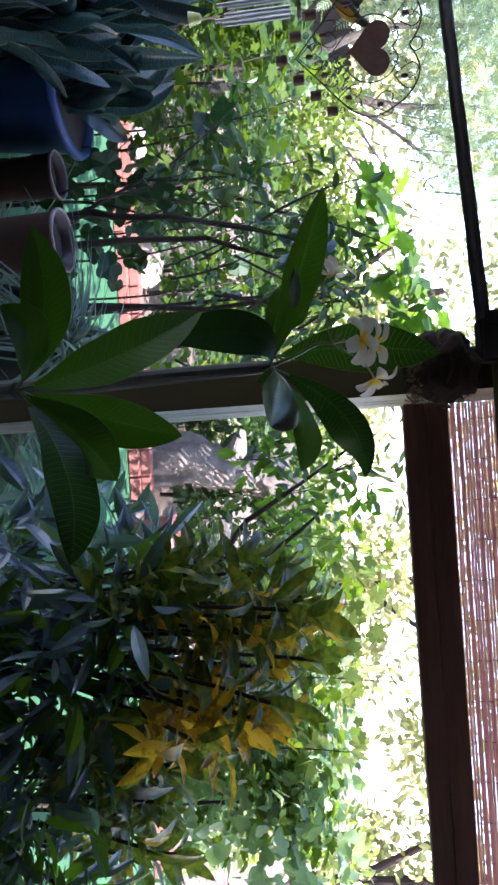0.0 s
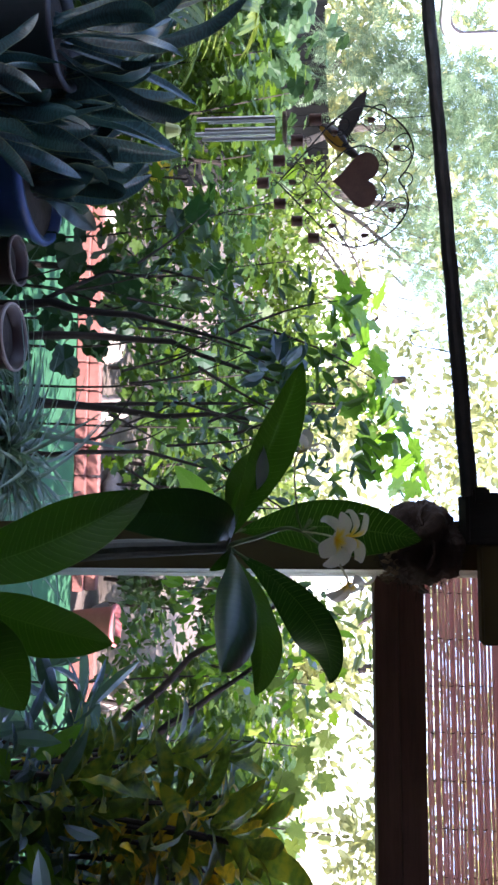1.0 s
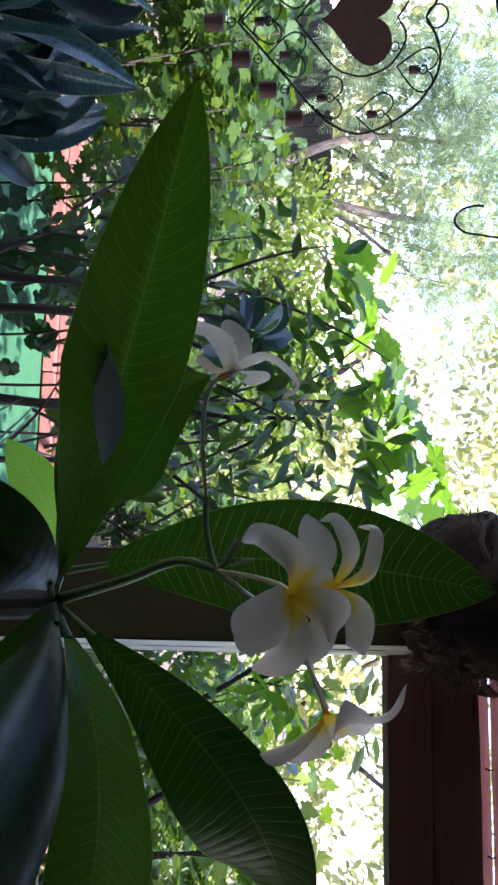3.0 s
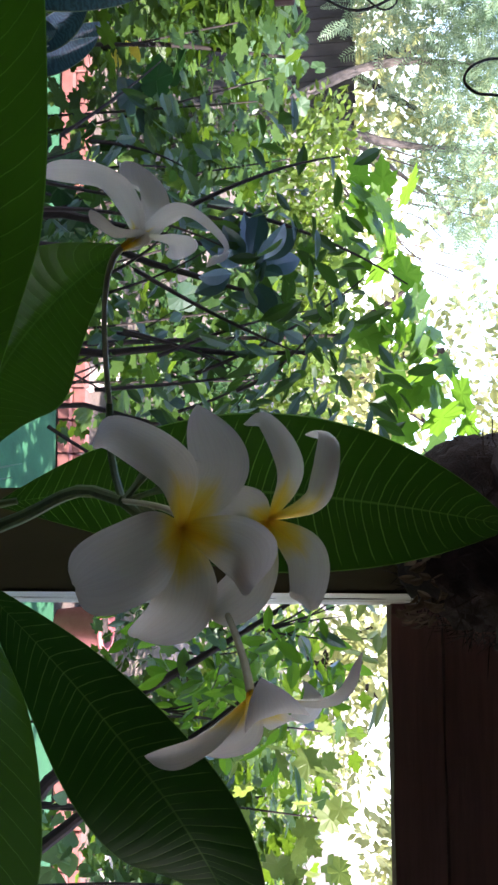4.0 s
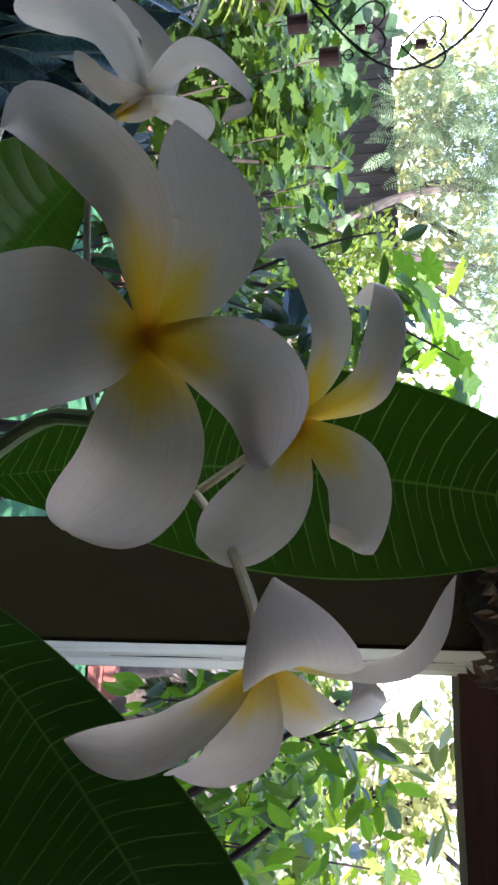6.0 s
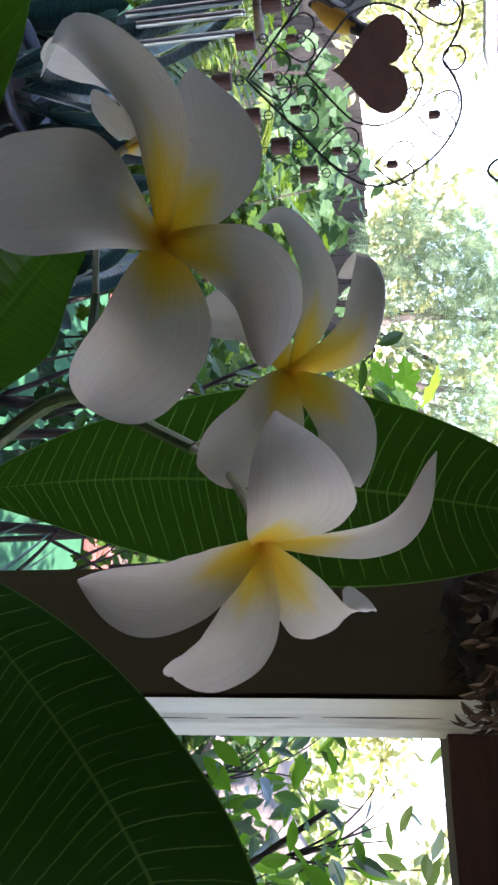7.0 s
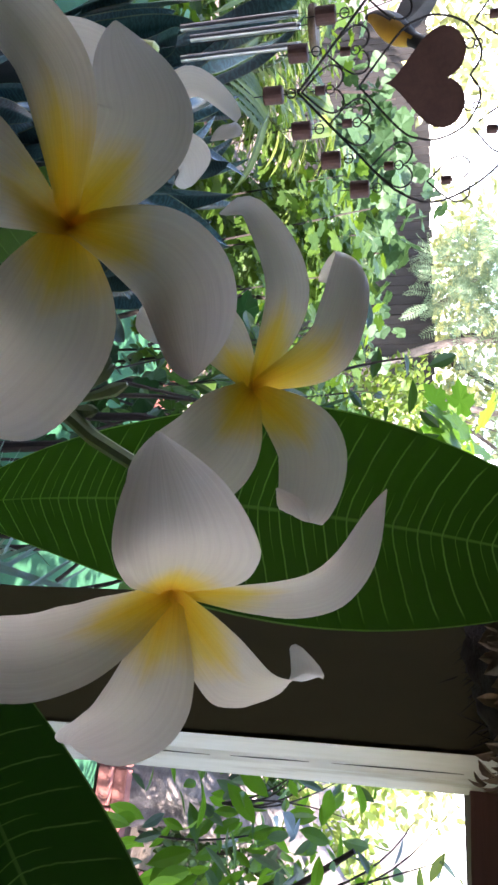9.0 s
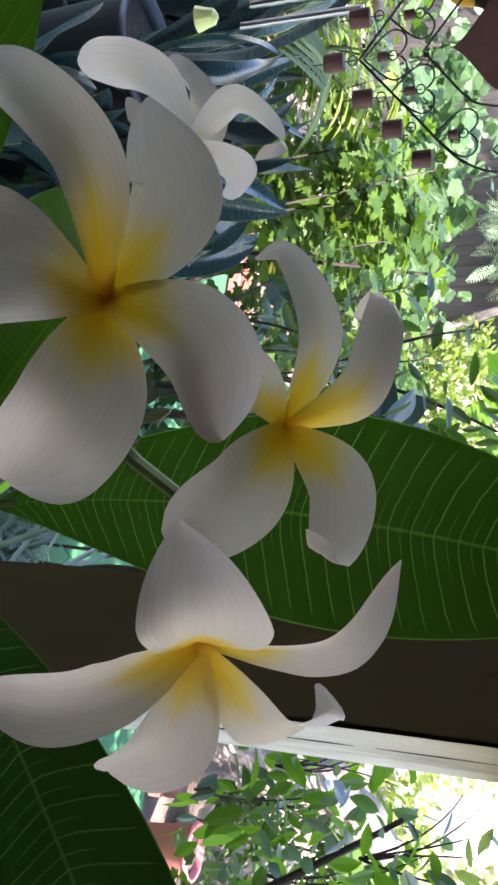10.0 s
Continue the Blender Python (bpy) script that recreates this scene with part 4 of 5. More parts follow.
pot("plant_pot", (-1.80, 2.52, 0.0), 0.17, 0.13, 0.78, M_DARKPOT, "tall dark plastic pot with a pale rim", 0.01)
snake_plant((-1.80, 2.52, 0.74), 10, 0.66, 0.24, 2, (0.05, 0))
snake_plant((-1.62, 2.70, 0.35), 20, 0.72, 0.26, 3, (-0.1, 0))
pot("plant_pot", (-1.95, 2.95, 0.0), 0.15, 0.12, 0.42, M_DARKPOT, "dark plastic pot behind the snake plants", 0.01)
snake_plant((-1.95, 2.95, 0.39), 22, 0.70, 0.32, 6)
pot("plant_pot", (-2.42, 2.78, 0.0), 0.15, 0.12, 0.30, M_DARKPOT, "dark plastic pot behind the snake plants", 0.01)
snake_plant((-2.42, 2.78, 0.27), 18, 0.72, 0.34, 9)
pot("plant_pot", (-1.48, 2.40, 0.0), 0.13, 0.10, 0.34, M_DARKPOT, "dark plastic pot beside the snake plants", 0.01)
snake_plant((-1.48, 2.40, 0.31), 18, 0.60, 0.28, 7, (-0.1, 0.1))
pot("plant_pot", (-1.15, 2.90, 0.0), 0.092, 0.07, 0.49, M_BROWNPOT, "brown plastic pot with a pale thin rim", 0.006, "brown pots")
pot("plant_pot", (-0.74, 2.45, 0.0), 0.104, 0.08, 0.66, M_BROWNPOT, "brown plastic pot with a pale thin rim", 0.006, "brown pots")


def build_strap_clump(at, n, ln, seed):
    t = thing("strap_plant", at, "clump of arching bluish-green strap leaves", "plant", "strap plants")
    rng = np.random.default_rng(seed)
    a = rng.uniform(0, math.tau, n)
    el = rng.uniform(0.5, 1.5, n)
    fw = np.stack([np.cos(a) * np.cos(el), np.sin(a) * np.cos(el), np.sin(el)], 1)
    pos = rng.normal(size=(n, 3)) * np.array([0.05, 0.05, 0.01])
    up = np.array([[0, 0, 1]]) + 0.3 * rng.normal(size=(n, 3))
    size = rng.uniform(0.6, 1.1, n) * ln
    for i in range(n):
        scatter("leaf", shape_strap(7, 0.046, 1.1), pos[i:i + 1], fw[i:i + 1], up[i:i + 1], size[i:i + 1], M_STRAP, t)
    return t


pot("plant_pot", (-0.36, 2.60, 0.0), 0.11, 0.085, 0.56, M_DARKPOT, "dark plastic pot hidden under strap leaves", 0.006)
build_strap_clump((-0.36, 2.60, 0.54), 190, 0.40, 1)
build_strap_clump((-0.20, 2.95, 0.12), 160, 0.52, 2)
build_strap_clump((-0.62, 2.95, 0.0), 120, 0.42, 5)
build_strap_clump((-0.95, 3.1, 0.0), 100, 0.50, 3)


def woody(name, at, label, stems, leaf_fn, group=""):
    t = thing(name, at, label, "shrub", group)
    o = Vector(at)
    for pts, r in stems:
        pts = [Vector(p) - o for p in pts]
        fine = []
        for i in range(len(pts) - 1):
            for k in range(4):
                p = pts[i].lerp(pts[i + 1], k / 4)
                fine.append(p + Vector(noise.noise_vector(p * 6)) * 0.02)
        fine.append(pts[-1])
        n = len(fine)
        part("stem", tube(fine, [r * (1 - 0.9 * i / n) for i in range(n)], 9, rough=0.08), M_BARK, t)
    leaf_fn(t, o)
    return t


def shrub_leaves(t, o):
    rng = np.random.default_rng(21)
    c = np.array([(-0.95, 2.75, 1.25), (-0.70, 2.72, 1.42), (-0.55, 2.62, 1.55), (-0.45, 2.70, 1.68), (-0.75, 2.5, 1.58), (-0.35, 2.85, 1.35), (-0.60, 3.0, 1.15), (-0.25, 2.9, 1.55), (-1.05, 3.0, 0.95)])
    pos, d = cloud(rng, 620, c, np.array([[0.20, 0.20, 0.16]] * len(c)))
    fw, nr = leaf_dirs(rng, d, 0.8, 0.7)
    scatter("leaves", shape_oval(0.38, 0.12, 5), pos - np.array(o), fw, nr, rng.uniform(0.045, 0.085, 620), M_SHRUB, t)
    d = unit(rng.normal(size=(16, 3)) * np.array([1.0, 0.6, 1.0]) + np.array([0, -0.5, 0.25]))
    pos = np.array([[-0.632, 2.50, 1.485]]) + d * np.array([[0.030, 0.03, 0.040]])
    scatter("bluish_leaves", shape_oval(0.52, 0.10, 7, droop=0.15), pos - np.array(o), d, rng.normal(size=(16, 3)) * 0.4 + np.array([0.1, -0.9, 0.6]), rng.uniform(0.070, 0.105, 16), M_BLUELEAF, t, "rosette of bluish leaves")
    rnd = random.Random(17)
    for k in range(30):
        p = Vector(c[k % len(c)]) - o - Vector((rnd.uniform(-.15, .15), rnd.uniform(-.1, .1), rnd.uniform(0.15, 0.55)))
        e = p + Vector((rnd.uniform(-.22, .22), rnd.uniform(-.12, .12), rnd.uniform(0.15, .42)))
        part("twig", tube(bez(p, p.lerp(e, 0.5) + Vector((rnd.uniform(-.05, .05), 0, 0.03)), e, 9), [0.0055 - 0.0005 * i for i in range(9)], 6), M_BARK, t)


woody("dark_shrub", (-0.75, 2.95, 0.0), "open shrub with thin brown stems and dark glossy leaves",
      [([(-1.0, 3.0, 0.0), (-1.0, 2.95, 0.5), (-0.92, 2.85, 0.95), (-0.75, 2.7, 1.4)], 0.025),
       ([(-0.85, 2.95, 0.0), (-0.86, 2.9, 0.6), (-0.80, 2.8, 1.1), (-0.60, 2.65, 1.55)], 0.023),
       ([(-0.80, 3.05, 0.0), (-0.62, 2.95, 0.45), (-0.55, 2.85, 0.9), (-0.5, 2.72, 1.6)], 0.028),
       ([(-0.60, 3.0, 0.0), (-0.42, 2.95, 0.5), (-0.40, 2.9, 1.0), (-0.3, 2.85, 1.5)], 0.016),
       ([(-0.95, 3.0, 0.4), (-1.15, 3.05, 0.8), (-1.1, 3.0, 1.2)], 0.012)], shrub_leaves)


def right_leaves(t, o):
    rng = np.random.default_rng(31)
    c = np.array([(0.05, 2.55, 1.30), (0.02, 2.5, 1.52), (0.18, 2.65, 1.42), (0.12, 2.6, 1.60), (0.0, 2.75, 1.40), (0.32, 2.7, 1.35), (0.26, 2.55, 1.55), (0.10, 2.45, 1.40)])
    pos, d = cloud(rng, 290, c, np.array([[0.13, 0.16, 0.12]] * len(c)))
    fw, nr = leaf_dirs(rng, d, 0.7, 0.7, 0.3)
    scatter("leaves", shape_oval(0.42, 0.1, 5), pos - np.array(o), fw, nr, rng.uniform(0.035, 0.075, 290), M_MID, t)
    # These bluish leaves stand in for sky glare on the green ones.
    pos, d = cloud(rng, 60, c, np.array([[0.12, 0.15, 0.12]] * len(c)))
    fw, nr = leaf_dirs(rng, d, 0.9, 0.7, 0.3)
    scatter("bluish_leaves", shape_oval(0.36, 0.1, 5), pos - np.array(o), fw, nr, rng.uniform(0.04, 0.075, 60), M_STRAP, t, "glossy leaves with bluish sky glare in their colour")
    pos, d = cloud(rng, 26, [(0.04, 2.5, 1.74), (0.16, 2.5, 1.76)], [[0.13, 0.13, 0.07]] * 2)
    fw, nr = leaf_dirs(rng, d, 0.3, 0.6)
    scatter("young_leaves", shape_oval(0.30, 0.08, 5), pos - np.array(o), fw, nr, rng.uniform(0.05, 0.085, 26), M_BRIGHT, t)
    rnd = random.Random(4)
    for k in range(16):
        p = Vector(c[rnd.randrange(len(c))]) - o
        e = p + Vector((rnd.uniform(-.16, .16), rnd.uniform(-.12, .12), rnd.uniform(0.02, .20)))
        part("twig", tube(bez(p - Vector((0, 0, 0.10)), p + Vector((rnd.uniform(-.04, .04), 0, 0.02)), e, 8), [0.0026 - 0.00022 * i for i in range(8)], 5), M_BARK, t)


woody("leafy_shrub", (0.12, 2.65, 0.0), "leafy shrub with pointed mid-green leaves beside the post",
      [([(0.58, 2.7, 0.0), (0.58, 2.68, 0.6), (0.54, 2.66, 0.95), (0.28, 2.6, 1.22), (0.04, 2.5, 1.58)], 0.028),
       ([(0.66, 2.7, 0.0), (0.66, 2.7, 0.6), (0.62, 2.68, 0.98), (0.40, 2.62, 1.28), (0.22, 2.6, 1.5)], 0.026)], right_leaves)


# ---- croton and dark blades beside the porch ----
def croton_meshes():
    out = []
    for m, nm in ((M_CROTON, "g"), (M_CROTONY, "y")):
        for i in range(3):
            bm = blade((0, 0, 0), (0, 0.08, 0.03), (0, 0.165, -0.012 - 0.01 * i), 0.042 + 0.006 * i, (0, 0, 1), 0.2, 0.05, 12, 4, seed=i)
            me = bpy.data.meshes.new("croton_leaf")
            bm.to_mesh(me)
            bm.free()
            me.materials.append(m)
            out.append(me)
    return out


CROTON = croton_meshes()


def croton(at, lo, hi, n, seed, yellow=0.25):
    """A bushy croton: n leafy shoots whose tops lie between the corners lo and hi."""
    t = thing("croton", at, "bushy croton with dark green leaves splashed yellow", "plant", "crotons")
    rnd = random.Random(seed)
    o = Vector(at)
    part("trunk", tube([(0, 0.06, 0), (0.01, 0.06, 0.25), (0, 0.06, 0.47)], [0.022, 0.02, 0.03], 10), M_BARK, t)
    part("branch", tube([(-0.09, 0.06, 0.46), (0.10, 0.06, 0.46)], 0.014, 8), M_BARK, t)
    for k in range(n):
        top = Vector([rnd.uniform(p, q) for p, q in zip(lo, hi)])
        foot = Vector((at[0] + (top.x - at[0]) * 0.25, at[1] + 0.06, 0.45))
        part("stem", tube([p - o for p in bez(foot, ((foot.x + top.x) / 2, foot.y, top.z * 0.75), top, 8)], 0.0045, 6), M_BARK, t)
        gold = rnd.random() < yellow and top.x - at[0] > -0.02
        lean = Vector((rnd.uniform(-.5, .5), rnd.uniform(-.6, .2), 1)).normalized()
        turn = Vector((0, 0, 1)).rotation_difference(lean).to_matrix().to_4x4()
        m = rnd.randrange(15, 24)
        for i in range(m):
            f = i / m
            p = top - lean * 0.16 * f
            a = i * 2.4 + rnd.uniform(-0.4, 0.4)
            el = radians(66 - 80 * f + rnd.uniform(-18, 18))
            ob = new("leaf", CROTON[(3 if gold and rnd.random() < 0.75 or rnd.random() < 0.02 else 0) + rnd.randrange(3)])
            ob.parent = t
            s = rnd.uniform(0.42, 0.80)
            ob.matrix_local = Matrix.Translation(p - o) @ turn @ Matrix.Rotation(a, 4, "Z") @ Matrix.Rotation(el, 4, "X") @ Matrix.Rotation(rnd.uniform(-.6, .6), 4, "Y") @ Matrix.Diagonal((s * rnd.uniform(0.8, 1.15), s, s, 1))
    return t


croton((0.36, 1.56, 0.0), (0.24, 1.40, 1.16), (0.64, 1.78, 1.46), 32, 1, 0.5)
croton((0.82, 1.62, 0.0), (0.62, 1.45, 0.95), (1.00, 1.78, 1.20), 15, 2, 0.20)


def dark_blades(t, o):
    rng = np.random.default_rng(41)
    c = np.array([(0.30, 1.50, 1.02), (0.48, 1.50, 0.95), (0.70, 1.48, 0.85), (0.36, 1.45, 0.75), (0.58, 1.45, 0.65), (0.30, 1.6, 0.55), (0.85, 1.5, 0.6), (0.45, 1.75, 1.15), (0.40, 1.5, 0.40), (0.70, 1.75, 1.0), (0.95, 1.5, 0.85), (0.65, 1.45, 0.35), (0.26, 1.55, 0.78), (0.22, 1.62, 0.52), (0.34, 1.8, 0.30), (0.5, 1.8, 0.55), (0.75, 1.8, 0.45)])
    pos, d = cloud(rng, 2300, c, np.array([[0.17, 0.14, 0.19]] * len(c)), 0.3)
    fw, nr = leaf_dirs(rng, d, 0.9, 0.6, 0.2)
    scatter("leaves", shape_oval(0.24, 0.15, 5, droop=0.25), pos - np.array(o), fw, nr, rng.uniform(0.055, 0.12, 2300), M_SHEENBLADE, t)
    pos, d = cloud(rng, 700, c, np.array([[0.17, 0.14, 0.19]] * len(c)), 0.3)
    fw, nr = leaf_dirs(rng, d, 0.9, 0.6, 0.2)
    scatter("leaves", shape_oval(0.38, 0.12, 5, droop=0.2), pos - np.array(o), fw, nr, rng.uniform(0.06, 0.12, 700), M_MID, t)
    c = np.array([(0.16, 1.92, 0.92), (0.30, 1.90, 1.02), (0.12, 1.86, 0.76), (0.42, 1.9, 1.08), (0.24, 1.8, 0.62)])
    pos, d = cloud(rng, 170, c, np.array([[0.09, 0.08, 0.12]] * len(c)), 0.3)
    fw, nr = leaf_dirs(rng, d, 0.7, 0.6, 0.1)
    scatter("leaves", shape_oval(0.20, 0.12, 6, droop=0.2), pos - np.array(o), fw, nr, rng.uniform(0.10, 0.20, 170), M_SHEENBLADE, t)


woody("dark_leaved_shrub", (0.45, 1.8, 0.0), "dense shrub of narrow dark leaves, bluish sky sheen in their colour",
      [([(0.4, 1.8, 0.0), (0.35, 1.8, 0.6), (0.25, 1.75, 1.1)], 0.012), ([(0.5, 1.8, 0), (0.55, 1.8, 0.6), (0.5, 1.8, 1.15)], 0.012), ([(0.6, 1.8, 0), (0.75, 1.75, 0.5), (0.8, 1.7, 0.8)], 0.012)], dark_blades)


# ---- garden ----
def foliage_bank(name, label, category, at, centres, radii, n, shape, size, mat, seed, trunk=None, up=0.5, droop=0.1, group="", level=0.0, bark=None):
    t = thing(name, at, label, category, group)
    rng = np.random.default_rng(seed)
    pos, d = cloud(rng, n, centres, radii)
    fw, nr = leaf_dirs(rng, d, up, 0.8, droop, level)
    o = np.array(at)
    scatter("crown", shape, pos - o, fw, nr, rng.uniform(size[0], size[1], n), mat, t)
    for k, (pts, r) in enumerate(trunk or []):
        pts = smooth_line([Vector(p) - Vector(at) for p in pts], 16)
        part("trunk" if k == 0 else "limb", tube(pts, [r * (1 - 0.65 * i / len(pts)) for i in range(len(pts))], 10, rough=0.08, seed=k), bark or M_BARK, t)
    return t


def spread_clumps(seed, n, lo, hi, r):
    rng = np.random.default_rng(seed)
    c = rng.uniform(lo, hi, (n, 3))
    rr = rng.uniform(r[0], r[1], (n, 1)) * np.array([[1, 1, 0.8]])
    return c, rr


c, r = spread_clumps(1, 16, (-2.6, 3.3, 0.45), (-0.5, 4.4, 1.42), (0.22, 0.36))
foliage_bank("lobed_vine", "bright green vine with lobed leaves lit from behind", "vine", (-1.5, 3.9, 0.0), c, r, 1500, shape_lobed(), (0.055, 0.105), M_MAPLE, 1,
             [([(-1.5, 3.9, 0), (-1.4, 3.8, 0.7), (-1.2, 3.7, 1.3)], 0.02), ([(-1.9, 3.9, 0), (-2.0, 3.8, 0.8), (-1.9, 3.8, 1.5)], 0.016)] + [([(-2.5 + 0.17 * k, 3.45 + 0.1 * (k % 3), 0), (-2.46 + 0.17 * k, 3.4 + 0.1 * (k % 3), 0.7), (-2.52 + 0.17 * k + 0.08 * ((k * 7) % 3 - 1), 3.4 + 0.08 * (k % 3), 1.35 + 0.06 * (k % 4))], 0.007) for k in range(12)], 1.5, 0.3, level=0.7, bark=M_SHADECANE)
c = np.array([(-0.55, 2.95, 1.85), (-0.95, 3.1, 1.80), (-0.40, 3.05, 1.95)])
foliage_bank("lobed_vine", "spray of bright green lobed leaves over the shrub", "vine", (-0.6, 3.1, 0.0), c, np.array([[0.16, 0.15, 0.10]] * 3), 70, shape_lobed(), (0.09, 0.14), M_LITLOBE, 2,
             [([(-0.6, 3.1, 0), (-0.62, 3.1, 0.9), (-0.6, 3.0, 1.8)], 0.012)], 0.8, 0.5, level=0.4)
c, r = spread_clumps(3, 18, (0.50, 3.2, 0.42), (1.8, 4.6, 1.7), (0.22, 0.4))
foliage_bank("lobed_vine", "bright green vine with lobed leaves lit from behind", "vine", (1.0, 3.9, 0.0), c, r, 2600, shape_lobed(), (0.05, 0.09), M_MAPLE, 3,
             [([(1.0, 3.9, 0), (1.0, 3.8, 0.7), (0.9, 3.7, 1.4)], 0.018)], 1.5, 0.3, level=0.7, bark=M_SHADECANE)
c, r = spread_clumps(4, 12, (0.9, 2.9, 0.4), (2.4, 3.8, 1.35), (0.2, 0.35))
foliage_bank("ivy", "pale green ivy with rounded leaves", "ivy", (1.6, 3.3, 0.0), c, r, 1600, shape_round(), (0.05, 0.09), M_IVY, 4,
             [([(1.6, 3.3, 0), (1.6, 3.3, 1.0)], 0.02)], 0.5)
c, r = spread_clumps(5, 36, (-3.9, 6.8, 1.15), (-1.0, 8.0, 1.8), (0.25, 0.5))
foliage_bank("hedge", "dense sunny hedge of small leaves", "hedge", (-3.2, 7.0, 0.0), c, r, 5200, shape_oval(0.5, 0.05, 3), (0.06, 0.11), M_HEDGE, 5,
             [([(-3.2, 7.0, 0), (-3.2, 7, 1.0)], 0.05)])
c, r = spread_clumps(6, 40, (-1.2, 6.6, 0.2), (4.0, 8.4, 1.40), (0.3, 0.5))
foliage_bank("hedge", "dense sunny hedge of small leaves", "hedge", (1.4, 7.5, 0.0), c, r, 8000, shape_oval(0.5, 0.05, 3), (0.07, 0.12), M_BRIGHT, 6,
             [([(1.4, 7.5, 0), (1.4, 7.5, 1.0)], 0.05)])
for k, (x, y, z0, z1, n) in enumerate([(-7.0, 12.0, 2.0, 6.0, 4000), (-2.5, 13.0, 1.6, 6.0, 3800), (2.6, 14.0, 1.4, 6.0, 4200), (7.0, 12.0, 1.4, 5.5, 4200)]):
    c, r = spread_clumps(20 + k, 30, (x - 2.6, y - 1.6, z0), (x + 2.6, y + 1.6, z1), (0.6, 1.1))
    foliage_bank("tree", "broad sunlit garden tree, leaf colour lightened for sun glare", "tree", (x, y, 0.0), c, r, n, shape_oval(0.5, 0.05, 3), (0.14, 0.24), M_FAR, 20 + k,
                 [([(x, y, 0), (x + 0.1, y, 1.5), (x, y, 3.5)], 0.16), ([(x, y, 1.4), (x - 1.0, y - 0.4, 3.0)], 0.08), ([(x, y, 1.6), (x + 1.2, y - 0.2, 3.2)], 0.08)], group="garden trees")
c, r = spread_clumps(30, 34, (-5.8, 7.2, 2.0), (-2.6, 9.0, 4.6), (0.35, 0.6))
foliage_bank("feathery_tree", "tree with feathery blue-green fronds and grey branching trunk", "tree", (-4.0, 8.6, 0.0), c, r, 2600, shape_frond(), (0.22, 0.42), M_FEATHER, 30,
             [([(-4.3, 8.4, 0), (-4.2, 8.3, 1.1), (-3.9, 8.2, 1.6), (-3.4, 8.0, 2.2), (-2.8, 7.9, 2.8)], 0.04), ([(-3.9, 8.2, 1.6), (-3.6, 8.1, 2.4), (-3.5, 8.2, 3.4)], 0.05),
              ([(-4.2, 8.3, 1.2), (-4.5, 8.2, 2.2), (-4.4, 8.2, 3.3)], 0.06), ([(-3.7, 8.1, 1.8), (-2.9, 7.9, 2.2), (-2.6, 7.95, 2.32), (-2.3, 7.8, 2.55)], 0.018), ([(-4.3, 8.4, 0.9), (-3.4, 8.2, 1.3), (-3.2, 8.05, 1.65), (-2.9, 8.0, 1.9)], 0.02)] + [([(-4.2 + 0.13 * k, 8.3, 1.2 + 0.09 * k), (-3.9 + 0.16 * k, 8.1, 1.75 + 0.12 * (k % 4)), (-3.6 + 0.16 * k, 7.9, 2.15 + 0.17 * (k % 3)), (-3.4 + 0.17 * k, 7.8, 2.7 + 0.1 * (k % 5))], 0.012) for k in range(9)], 0.2, bark=M_TREEBARK)


# ---- more planting ----
c, r = spread_clumps(72, 16, (-4.6, 4.4, 1.30), (-2.7, 5.4, 1.62), (0.18, 0.32))
foliage_bank("pale_vine", "sparse vine with large pale green lobed leaves before the fence", "vine", (-3.6, 4.9, 0.0), c, r, 380, shape_broad(), (0.10, 0.17), M_PALEVINE, 72,
             [([(-3.6, 4.9, 0), (-3.5, 4.9, 0.8), (-3.6, 4.9, 1.6)], 0.014), ([(-3.0, 4.8, 0), (-3.1, 4.8, 0.8), (-3.0, 4.8, 1.5)], 0.012), ([(-4.2, 4.9, 0), (-4.2, 4.8, 0.8), (-4.3, 4.8, 1.6)], 0.012)], 0.2)
# Dark leaf layer added to stand for tree shade behind the edging.
for k in range(8):
    x = -4.5 + 0.97 * k
    c, r = spread_clumps(71 + 10 * k, 10, (x - 0.52, 5.85, 0.1), (x + 0.52, 6.6, 1.22), (0.2, 0.36))
    foliage_bank("border_shrub", "leafy border shrub behind the brick edging, dark to stand for tree shade", "shrub", (x, 6.2, 0.0), c, r, 1600, shape_oval(0.5, 0.1, 4), (0.05, 0.11), M_SHRUB, 71 + k,
                 [([(x, 6.2, 0), (x + 0.05, 6.2, 0.5), (x - 0.05, 6.2, 1.0)], 0.02), ([(x + 0.2, 6.2, 0), (x + 0.25, 6.1, 0.9)], 0.014)], 0.5, group="border shrubs")
c, r = spread_clumps(51, 26, (-4.6, 3.1, 0.4), (-2.3, 4.8, 1.30), (0.25, 0.42))
foliage_bank("lobed_vine", "bright green vine with lobed leaves over the fence side", "vine", (-3.4, 3.9, 0.0), c, r, 3200, shape_lobed(), (0.06, 0.11), M_MAPLE, 51,
             [([(-3.4, 3.9, 0), (-3.3, 3.8, 0.8), (-3.2, 3.8, 1.5)], 0.02)], 1.5, 0.3, level=0.7, bark=M_SHADECANE)
c, r = spread_clumps(53, 18, (-2.4, 2.95, 0.10), (-0.85, 3.6, 1.10), (0.16, 0.28))
foliage_bank("broadleaf_shrub", "dark broad-leaved shrub with lobed leaves behind the pots", "shrub", (-1.7, 3.3, 0.0), c, r, 140, shape_broad(), (0.08, 0.14), M_DEEPLOBE, 53,
             [([(-1.7, 3.3, 0), (-1.7, 3.3, 0.6), (-1.6, 3.2, 1.1)], 0.014), ([(-1.2, 3.3, 0), (-1.15, 3.25, 0.5), (-1.0, 3.2, 0.9)], 0.011)], 0.4)
